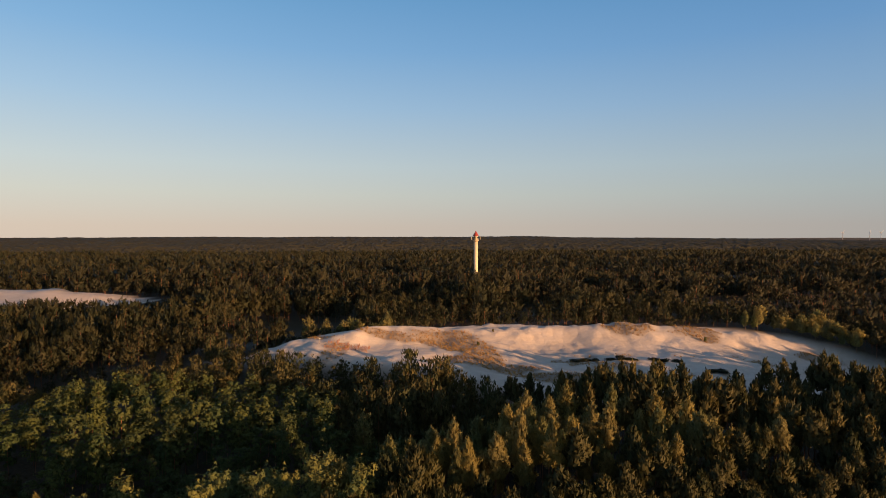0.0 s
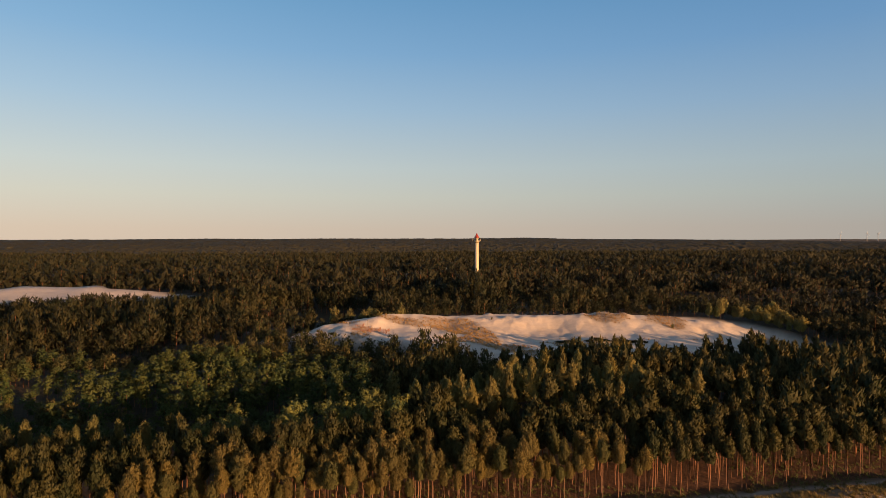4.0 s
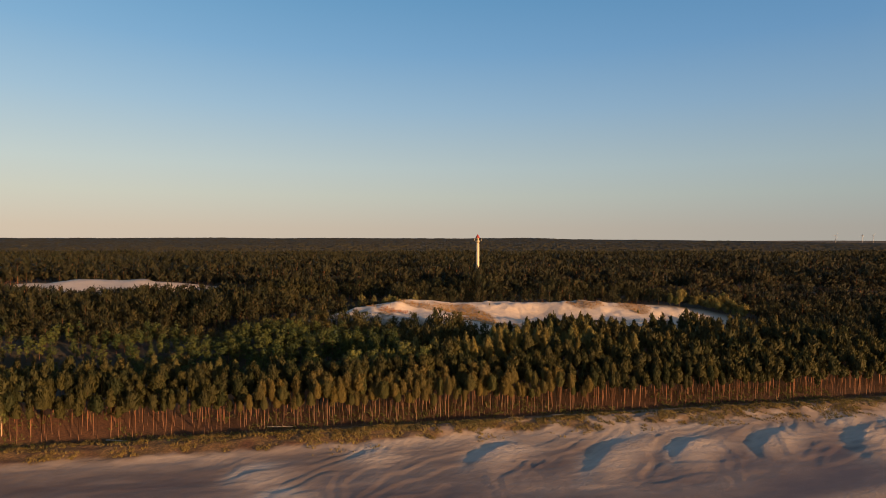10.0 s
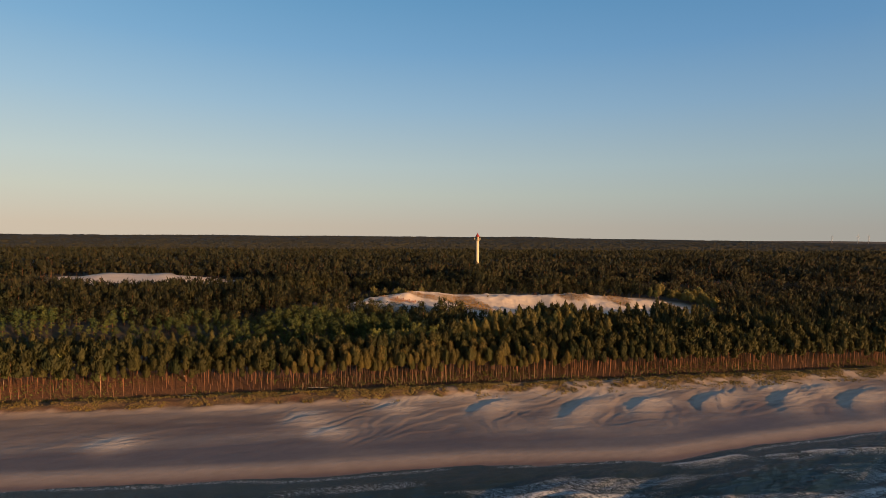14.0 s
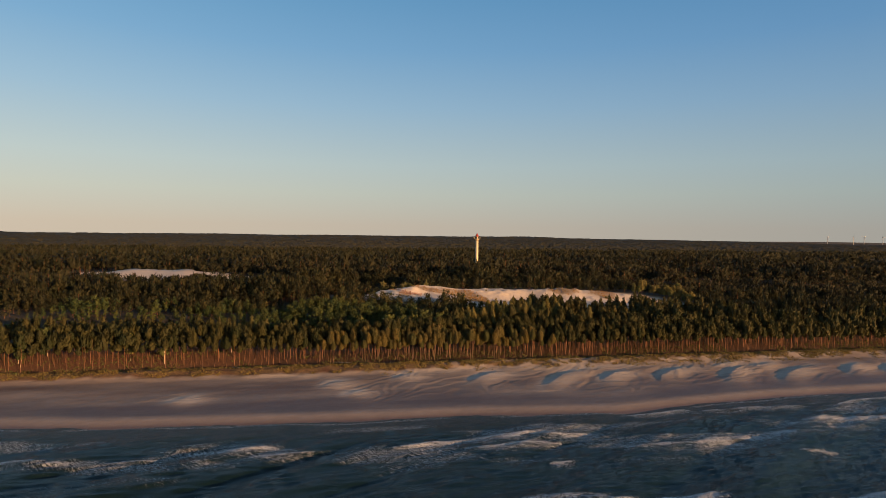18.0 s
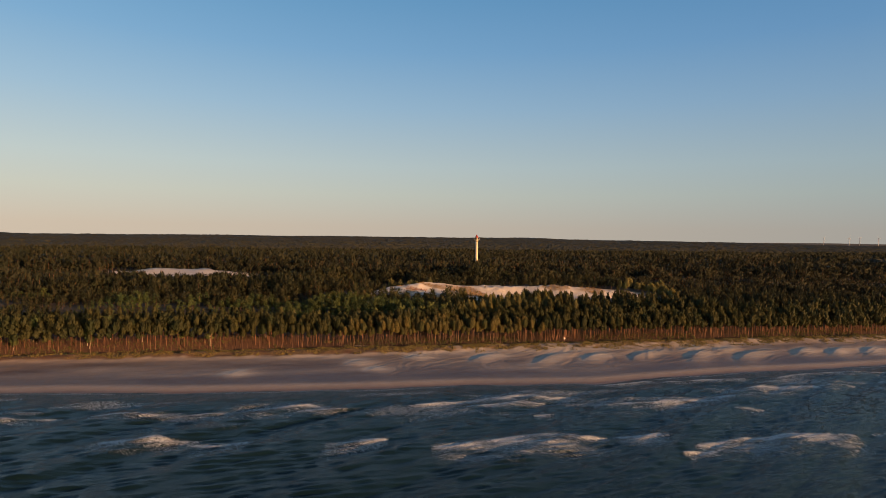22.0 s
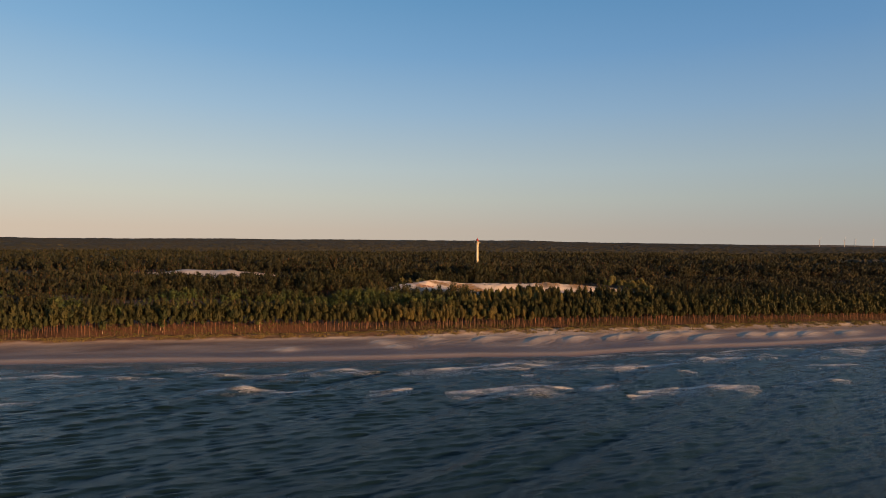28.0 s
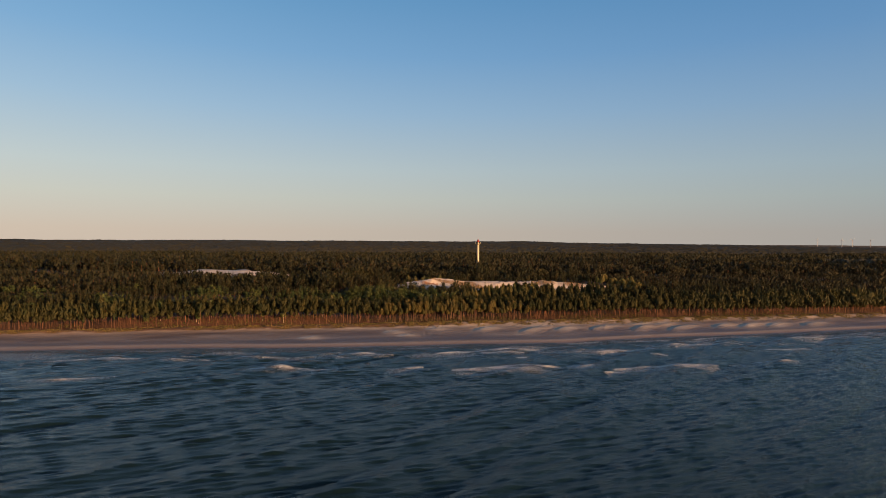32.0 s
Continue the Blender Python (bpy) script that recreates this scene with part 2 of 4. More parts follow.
def ground_material():
    m, n, l, p = material("sandy_ground", 0.9)
    wide = noise_node(n, l, 0.035, 5, 0.6)
    streak = noise_node(n, l, 0.5, 5, 0.6, (0.55, 1.1, 1), radians(24))
    fine = noise_node(n, l, 1.7, 6, 0.65)
    sand = ramp(n, l, streak, [(0.30, (0.42, 0.375, 0.328)), (0.62, (0.56, 0.505, 0.448))])
    sand = mixed(n, l, 0.45, sand, ramp(n, l, wide, [(0.35, (0.40, 0.355, 0.308)), (0.65, (0.60, 0.54, 0.478))]))
    wet = ramp(n, l, streak, [(0.3, (0.100, 0.068, 0.053)), (0.7, (0.134, 0.094, 0.073))])
    sand = mixed(n, l, attr(n, "wet"), sand, wet)
    turf = ramp(n, l, fine, [(0.30, (0.045, 0.032, 0.015)), (0.5, (0.115, 0.073, 0.031)), (0.72, (0.24, 0.15, 0.068))])
    floor = ramp(n, l, fine, [(0.28, (0.030, 0.016, 0.010)), (0.5, (0.076, 0.036, 0.020)), (0.75, (0.148, 0.071, 0.038))])
    # mossy growth, with the shade of the gaps between trunks painted in
    shaded_moss = ramp(n, l, fine, [(0.3, (0.014, 0.017, 0.009)), (0.7, (0.045, 0.040, 0.019))])
    floor = mixed(n, l, attr(n, "shaded_moss"), floor, shaded_moss)
    base = mixed(n, l, attr(n, "sand"), floor, sand)
    base = mixed(n, l, attr(n, "grass"), base, turf)
    l.new(base, p.inputs["Base Color"])
    ripple = noise_node(n, l, 2.2, 4, 0.6, (0.4, 1.5, 1), radians(28))
    lumps = noise_node(n, l, 0.85, 6, 0.62, (0.8, 1.2, 1), radians(30))
    dry = n.new("ShaderNodeMath")
    dry.operation = "MULTIPLY_ADD"
    dry.inputs[1].default_value, dry.inputs[2].default_value = -0.85, 1.0
    l.new(attr(n, "wet"), dry.inputs[0])
    rise = n.new("ShaderNodeMath")
    rise.operation = "MULTIPLY"
    l.new(lumps, rise.inputs[0])
    l.new(dry.outputs[0], rise.inputs[1])
    h = bump(n, l, rise.outputs[0], 0.8, 0.32)
    h = bump(n, l, streak, 0.2, 0.08, h)
    h = bump(n, l, ripple, 0.4, 0.06, h)
    l.new(bump(n, l, fine, 0.35, 0.08, h), p.inputs["Normal"])
    rough = n.new("ShaderNodeMapRange")
    rough.inputs["To Min"].default_value, rough.inputs["To Max"].default_value = 0.92, 0.45
    l.new(attr(n, "wet"), rough.inputs["Value"])
    l.new(rough.outputs[0], p.inputs["Roughness"])
    return m


def sea_material():
    m, n, l, p = material("sea_water", 0.06)
    a = noise_node(n, l, 1.0, 4, 0.55, (0.15, 0.38, 1), radians(30))
    b = noise_node(n, l, 1.0, 5, 0.6, (0.8, 2.2, 1), radians(-28))
    c = noise_node(n, l, 1.0, 3, 0.6, (2.4, 5.5, 1), radians(-34))
    lace = n.new("ShaderNodeTexVoronoi")
    lace.feature, lace.distance = "DISTANCE_TO_EDGE", "EUCLIDEAN"
    lace.inputs["Scale"].default_value = 1.9
    mp = n.new("ShaderNodeMapping")
    mp.inputs["Scale"].default_value = (0.7, 1.3, 1)
    warp = n.new("ShaderNodeVectorMath")
    warp.operation = "ADD"
    tex = n.new("ShaderNodeTexNoise")
    tex.inputs["Scale"].default_value, tex.inputs["Detail"].default_value = 0.8, 6
    co = n.new("ShaderNodeTexCoord").outputs["Object"]
    l.new(co, tex.inputs["Vector"])
    l.new(co, warp.inputs[0])
    big = n.new("ShaderNodeVectorMath")
    big.operation = "SCALE"
    big.inputs["Scale"].default_value = 3.2
    l.new(tex.outputs["Color"], big.inputs[0])
    l.new(big.outputs[0], warp.inputs[1])
    l.new(warp.outputs[0], mp.inputs["Vector"])
    l.new(mp.outputs[0], lace.inputs["Vector"])
    # thick foam covers all, thin foam leaves a net of threads
    thr = n.new("ShaderNodeMath")
    thr.operation = "SUBTRACT"
    amount = attr(n, "foam")
    scaled = n.new("ShaderNodeMath")
    scaled.operation = "MULTIPLY"
    scaled.inputs[1].default_value = 0.22
    l.new(amount, scaled.inputs[0])
    l.new(scaled.outputs[0], thr.inputs[0])
    l.new(lace.outputs["Distance"], thr.inputs[1])
    grain = n.new("ShaderNodeMath")
    grain.operation = "MULTIPLY_ADD"
    grain.inputs[1].default_value, grain.inputs[2].default_value = -0.5, 0.25
    l.new(b, grain.inputs[0])
    summed = n.new("ShaderNodeMath")
    summed.operation = "ADD"
    l.new(thr.outputs[0], summed.inputs[0])
    l.new(grain.outputs[0], summed.inputs[1])
    cover = n.new("ShaderNodeMapRange")
    cover.inputs["From Min"].default_value, cover.inputs["From Max"].default_value = 0.0, 0.12
    l.new(summed.outputs[0], cover.inputs["Value"])
    gate = n.new("ShaderNodeMath")
    gate.operation = "MULTIPLY"
    edge = n.new("ShaderNodeMapRange")
    edge.inputs["From Min"].default_value, edge.inputs["From Max"].default_value = 0.05, 0.25
    l.new(amount, edge.inputs["Value"])
    l.new(cover.outputs[0], gate.inputs[0])
    l.new(edge.outputs[0], gate.inputs[1])
    deep = ramp(n, l, a, [(0.3, (0.004, 0.012, 0.013)), (0.7, (0.007, 0.019, 0.020))])
    shoal = mixed(n, l, attr(n, "shoal"), deep, (0.026, 0.036, 0.033))
    l.new(mixed(n, l, gate.outputs[0], shoal, (0.52, 0.56, 0.60)), p.inputs["Base Color"])
    r = n.new("ShaderNodeMapRange")
    r.inputs["To Min"].default_value, r.inputs["To Max"].default_value = 0.06, 0.8
    l.new(gate.outputs[0], r.inputs["Value"])
    l.new(r.outputs[0], p.inputs["Roughness"])
    p.inputs["IOR"].default_value = 1.33
    p.inputs["Specular IOR Level"].default_value = 0.265
    h = bump(n, l, b, 1.0, 0.17)
    l.new(bump(n, l, c, 1.0, 0.095, h), p.inputs["Normal"])
    return m


ground_mat, sea_mat = ground_material(), sea_material()


# ---- the land ----
COAST = 0.2                                   # the shore runs this much inland for each metre to +x


def water_v(x):
    return np.interp(x, (-600, -300, -205, -141, -110, -76, -43, 0, 46, 71, 106, 160, 236, 400), (30, 20, 16, 11, 5, 2.4, 0.4, 0, -5, -0.5, 4, 5.5, 12, 26))


def grass_v(x):
    return np.interp(x, (-300, -128, -78, -39, 14, 75, 159, 400), (56, 54.5, 53, 53, 53.5, 54.5, 55, 54))


# hollows on the lee side of low sand mounds, scooped by the wind: the near end, the far end and the depth
SCOOPS = ((-28, 38, -22, 46, 0.55), (-1, 36, 11, 52, 0.75), (26, 34, 43, 56, 0.85), (49, 41, 62, 57, 0.8), (72, 47, 90, 65, 0.85), (97, 46, 116, 69, 0.9),
          (120, 49, 147, 73, 0.9), (154, 60, 171, 78, 0.8), (173, 63, 190, 80, 0.8), (193, 68, 210, 84, 0.8), (219, 73, 240, 90, 0.8), (-98, 5, -91, 13, 0.35),
          (-53, 26, -46, 35, 0.45), (-43, 16, -38, 23, 0.4), (104, 67, 117, 75, 0.5), (119, 66, 132, 75, 0.5))


def scooped(x, y):
    """Height of the mounds and hollows, and how far a place lies on their dry sand."""
    rise, dry = np.zeros_like(x), np.zeros_like(x)
    for x0, y0, x1, y1, high in SCOOPS:
        ln = math.hypot(x1 - x0, y1 - y0)
        ux, uy = (x1 - x0) / ln, (y1 - y0) / ln
        mx, my = (x0 + x1) / 2 + 1.2, (y0 + y1) / 2
        u = (x - mx) * ux + (y - my) * uy
        near = (np.abs(u) < 2.5 * ln) & (np.hypot(x - mx, y - my) < 60)
        if not near.any():
            continue
        u, h = u[near] / ln, 0.74 * high
        w = (-(x[near] - mx) * uy + (y[near] - my) * ux) + 3.2 * u ** 2 * ln / 10 + 1.1 * (fbm(x[near] * 0.16, y[near] * 0.16, 91, 2) - 0.5)
        along = np.exp(-(np.abs(u) / 0.55) ** 2.4)
        front = h * along * np.where(w < 0, np.exp(-(w / 6.0) ** 2), np.exp(-(w / 2.3) ** 2))
        floor = -0.38 * h * along * np.exp(-((w - 4.2) / 3.4) ** 2)
        # thin ledges of older layers beyond the hollow and below the mound
        ledge = sum(0.17 * np.exp(-(((u - 0.1) / 0.5) ** 2)) * np.clip(1 - np.abs(w - at - 1.5 * u ** 2) / wide, 0, 1) ** 1.5 for at, wide in ((8.5, 0.8), (-9.5, 0.8), (-12.5, 0.7)))
        rise[near] += front + floor + ledge * step(0.35, 0.6, fbm(x[near] * 0.09, y[near] * 0.09, 93, 2))
        dry[near] = np.maximum(dry[near], along * (0.72 * np.exp(-((w + 3.0) / 5.0) ** 2) + 1.3 * np.exp(-((w - 2.6) / 2.6) ** 2)))
    return rise, np.clip(dry, 0, 1)


def layered(x, y):
    """Low worn steps where the wind has laid bare the layers of damp sand."""
    warp = 2.0 * fbm(x * 0.05, y * 0.05, 83, 2)
    q = 15 * fbm(x * 0.026 + 0.25 * warp, y * 0.030 - x * 0.012 + 0.2 * warp, 81, 3)
    f = q - np.floor(q)
    return np.where(f < 0.86, f / 0.86, (1 - f) / 0.14) - 0.5


def swale(x, y):
    """How far a place lies in the wooded hollow between the first pines and the dune."""
    line = np.interp(x, (-190, -130, -90, -60, -26, 24, 45), (96, 103, 102, 101, 103, 134, 145))
    first = np.exp(-(np.abs(y - line) / np.interp(x, (-100, -40), (22, 14.5))) ** 2.5) * step(34, 2, x) * step(-270, -215, x)
    second = np.exp(-((x + 105) / 42) ** 2 - ((y - 166) / 12) ** 2)
    return np.maximum(first, 0.9 * second)


def dune_field(x, y):
    """How far a place lies inside the white dune (1: well inside)."""
    back = np.interp(x, (-80, -70, -46, -10, 11, 80, 118, 146, 166, 190), (188, 194, 205, 236, 250, 250, 253, 246, 220, 190))
    front = np.interp(x, (-80, -70, -46, -10, 30, 80, 130, 190), (192, 190, 180, 160, 154, 156, 160, 186))
    wob = (fbm(x * 0.08, y * 0.08, 5, 3) - 0.5) * 9
    return step(-5, 5, np.minimum(y - front, back - y) + wob) * (x > -85) * (x < 200)


def west_field(x, y):
    front = np.interp(x, (-378, -345, -310, -260, -225, -200, -178), (384, 352, 328, 318, 330, 352, 372))
    back = np.interp(x, (-378, -352, -250, -215, -195, -178), (382, 392, 402, 398, 390, 374))
    wob = (fbm(x * 0.06, y * 0.06, 9, 3) - 0.5) * 12
    return step(-4, 4, np.minimum(y - front, back - y) + wob - 2) * (x > -425) * (x < -150)


def land(x, y):
    """The height of the ground."""
    v = y - COAST * x
    d = v - water_v(x) * step(60, 30, v)
    g = np.interp(d, (-400, -120, -40, -8, 0, 2.5, 5, 8, 14, 26, 40, 50, 55, 59, 62, 65, 72, 85, 100, 130, 160, 200, 260, 420, 700, 1200, 2000, 3000, 4200, 5000, 9000),
                  (-14, -6, -2.5, -0.7, 0, 0.40, 0.74, 0.92, 1.0, 1.3, 1.7, 2.1, 2.7, 3.6, 3.6, 2.6, 3.3, 5.0, 5.3, 6.5, 10, 13.5, 14.5, 15.5, 15, 15, 20, 34, 58, 62, 40))
    near = step(-5, 10, d) * step(66, 50, v)
    sandy = (fbm(x * 0.07 + y * 0.03, y * 0.13, 2, 4) - 0.5) * 0.34 + (fbm(x * 0.35, y * 0.35, 7, 3) - 0.5) * 0.16
    g = g + near * sandy * step(8, 26, d)
    # ridges blown along the shore
    ridge = 1 - 2 * np.abs(fbm(x * 0.045 + y * 0.012, y * 0.55 - x * 0.13, 71, 3) - 0.5)
    g = g + near * step(15, 24, d) * 0.17 * layered(x, y) * step(0.28, 0.50, fbm(x * 0.022, y * 0.04, 85, 2) + 0.1 * step(-60, 0, x))
    g = g + near * step(6, 16, d) * 0.1 * (ridge - 0.8) * (0.4 + fbm(x * 0.03, y * 0.05, 73, 2))
    g = g + scooped(x, y)[0]
    tuft = step(-3, 4, v - grass_v(x)) * step(69, 64, v)
    g = g + tuft * (fbm(x * 0.22, y * 0.3, 11, 3) - 0.35) * 1.3
    g = g + 3.2 * step(66, 80, v) * step(150, 110, v) * step(-235, -205, x) * step(-70, -105, x)
    woods = step(70, 130, v)
    g = g + woods * (fbm(x * 0.02, y * 0.02, 3, 3) - 0.5) * 5 * step(900, 500, v)
    g = g + step(600, 1500, v) * (fbm(x * 0.0016, y * 0.0016, 4, 4) - 0.5) * np.interp(v, (600, 2000, 4000), (0, 10, 20))
    g = g - 5.5 * step(-85, -140, x) * step(135, 185, y) * step(330, 300, y) - 4.5 * step(140, 190, x) * step(140, 185, y) * step(330, 290, y)
    # the dune: a knoll on the west side, a hollow in the middle and a crest along the back
    m = dune_field(x, y)
    crest = (fbm(x * 0.05, y * 0, 33, 3) - 0.5) * 12 + np.interp(x, (-60, -43, -10, 11, 80, 118, 160), (192, 198, 228, 240, 244, 246, 236))
    knoll = 6.2 * np.exp(-((x + 27) / 42) ** 4 - ((y - 184) / 42) ** 4)
    rim = 5.6 * np.exp(-(np.minimum(y - crest, 0) / 13.0) ** 2) * step(-70, -20, x)
    east = np.interp(x, (85, 104, 124, 142, 162), (0, 1.0, 3.0, 5.4, 8.5))
    top = 12.2 + knoll + rim - east + (fbm(x * 0.05, y * 0.05, 21, 4) - 0.5) * 3.4 + (fbm(x * 0.25, y * 0.25, 23, 3) - 0.5) * 1.0
    top = top + 1.6 * np.clip(fbm(x * 0.11, y * 0.05, 87, 3) - 0.45, 0, 1) * np.exp(-((y - crest) / 9) ** 2) * 2
    g = g * (1 - m) + top * m
    w = west_field(x, y)
    top = 15.2 + 6.6 * step(325, 404, y) + (fbm(x * 0.04, y * 0.04, 31, 4) - 0.5) * 4 - 5.5 * step(-262, -205, x) - 4.0 * step(-305, -345, x)
    g = g * (1 - w) + top * w
    dip = np.exp(-((x + 76) / 36) ** 2 - ((y - 270) / 40) ** 2) * (1 - m)
    return g - 5 * dip - 2.5 * swale(x, y) * (1 - m)


def spread(parts):
    """Grid lines from stretches of (start, end, step)."""
    out = []
    for a, b, s in parts:
        out.append(np.linspace(a, b, max(1, int(round((b - a) / s))), endpoint=False))
    return np.concatenate(out)


def growing(start, end, first, rate):
    out, s = [start], first
    while out[-1] < end:
        out.append(out[-1] + s)
        s *= rate
    return np.array(out)


side = growing(330, 5200, 2.0, 1.16)
xs = np.concatenate([-side[::-1], spread([(-328, -150, 2.2), (-150, -60, 1.2), (-60, 150, 0.8), (150, 250, 1.2), (250, 328, 2.2)]), side])
vs = np.concatenate([-growing(14, 5200, 3, 1.25)[::-1], spread([(-13, 0, 1.2), (0, 66, 0.65), (66, 100, 1.8), (100, 140, 3.0), (140, 270, 1.6)]), growing(270, 5000, 4.0, 1.045)])
GX, GV = np.meshgrid(xs, vs)
GY = GV + COAST * np.clip(GX, -900, 900)
GZ = land(GX, GY)
rows_, cols_ = GX.shape
idx = np.arange(rows_ * cols_).reshape(rows_, cols_)
quads = np.stack([idx[:-1, :-1], idx[:-1, 1:], idx[1:, 1:], idx[1:, :-1]], -1).reshape(-1, 4)


# patches of dry grass on the dune: x, y, half width, half depth
PATCHES = ((104, 240, 12, 9), (76, 240, 12, 6), (4, 214, 15, 17), (15, 196, 9, 12), (14, 184, 18, 8), (32, 175, 16, 6), (146, 226, 9, 5), (-20, 206, 12, 5), (-40, 196, 5, 3))


def zones(x, y):
    v = y - COAST * x
    edge = grass_v(x) + (fbm(x * 0.16, y * 0.16, 13, 4) - 0.5) * (4 + 9 * step(-30, 20, x))
    beach = step(3, -1, v - edge)
    dune, west = dune_field(x, y), west_field(x, y)
    track = np.exp(-((v - 65.6 - (fbm(x * 0.03, y * 0, 15, 2) - 0.5) * 3) / 0.9) ** 2) * step(-60, 0, x) * 0.7
    sand = np.clip(np.maximum(beach, 0.6 * step(66.5, 63.5, v) * step(-30, 15, x)) + dune + west + track, 0, 1)
    strip = step(-1, 3, v - edge) * step(70, 66, v) * (1 - 0.2 * step(0, 60, x)) * step(0.28, 0.62, fbm(x * 0.2, y * 0.28, 17, 3) + np.interp(v - edge, (0, 8), (-0.08, 0.2))) * (1 - track)
    spots = dune * 0.45 * step(0.63, 0.71, fbm(x * 0.09, y * 0.09, 25, 4)) * step(150, 165, y) * step(222, 205, y)
    for px, py, rx, ry in PATCHES:
        spots = np.maximum(spots, 0.60 * dune * step(0.30, 0.62, np.exp(-((x - px) / rx) ** 2 - ((y - py) / ry) ** 2) * (0.35 + 1.3 * fbm(x * 0.14, y * 0.14, 19, 4))))
    grass = np.clip(strip + spots, 0, 1)
    d = v - water_v(x)
    wet = step(7.5, 3.0, d + (fbm(x * 0.1, y * 0.1, 27, 3) - 0.5) * 3) + 0.55 * step(30, 10, d) * step(0.40, 0.62, fbm(x * 0.03 - y * 0.01, y * 0.12, 29, 3))
    damp = np.interp(d, (-9, 0.5, 2.5, 5.5, 9, 15, 20, 36, 46, 54), (1, 1, 0.76, 0.58, 0.92, 0.96, 0.84, 0.84, 0.70, 0.38))
    damp = damp + (fbm(x * 0.035 + y * 0.01, y * 0.14 - x * 0.03, 37, 4) - 0.5) * 0.55 * step(6, 12, d)
    damp = damp - 0.7 * scooped(x, y)[1] * step(0.2, 0.5, fbm(x * 0.09, y * 0.12, 39, 3) + 0.15)
    return sand, grass, np.clip(damp * beach, 0, 1)


sand_a, grass_a, wet_a = zones(GX, GY)
ground = new("ground", mesh_from("ground", np.stack([GX, GY, GZ], -1).reshape(-1, 3), quads, (ground_mat,),
                                 attrs={"sand": sand_a.ravel(), "grass": grass_a.ravel(), "wet": wet_a.ravel(),
                                        "shaded_moss": (step(74, 90, GV) * (0.75 + 0.5 * (fbm(GX * 0.05, GY * 0.05, 35, 3) - 0.3))).clip(0, 1).ravel()}, smooth=True))
tagged(ground, "pale sandy beach, white dunes and brown forest floor", "ground", kind="structure")

# ---- the sea ----
sx = np.concatenate([-growing(362, 5200, 3, 1.2)[::-1], spread([(-360, -150, 2.4), (-150, 190, 1.2), (190, 360, 2.6)]), growing(362, 5200, 3, 1.2)])
sv = np.concatenate([-growing(262, 5200, 3, 1.2)[::-1], spread([(-260, -215, 1.4), (-215, -60, 0.62), (-60, 34, 0.8)])])
SX, SV = np.meshgrid(sx, sv)
SY = SV + COAST * np.clip(SX, -900, 900)
# breakers: x, v, half length, width, thickness of the foam
BREAKERS = ((-90, -47, 13, 5.0, 0.9), (-70, -50, 8, 4.5, 0.85), (-35, -56, 8, 5.5, 1.0), (10, -61.5, 24, 8.0, 1.1), (44, -64, 8, 4.5, 0.95), (80, -71.5, 24, 6.5, 1.1),
            (55, -78, 5, 3.0, 1.0), (-107, -21, 11, 3.5, 0.85), (-135, -20, 14, 3.5, 0.6), (-62, -19, 12, 6.0, 0.95), (-50, -24, 8, 2.5, 0.9), (-84, -22, 8, 2.5, 0.7),
            (-14, -23.5, 9, 4.5, 0.9), (12, -20, 22, 6.0, 0.75), (8, -27, 14, 2.6, 0.9), (47, -33, 10, 3.5, 0.9), (68, -33, 14, 4.5, 1.0), (85, -29, 8, 4.0, 0.9),
            (120, -20, 26, 6.0, 0.9), (105, -27, 8, 3.0, 0.8), (88, -45, 5, 3.5, 0.95), (20, -40, 4, 2.2, 0.7), (92, -6, 20, 2.6, 0.7), (60, -7, 14, 2.2, 0.7),
            (150, -3, 30, 3.2, 0.9), (-170, -12, 36, 4.0, 0.7), (200, -12, 40, 5.0, 0.8), (-165, -53, 16, 3.0, 0.8), (130, -72, 18, 4.0, 0.7), (160, -42, 18, 4.0, 0.6))


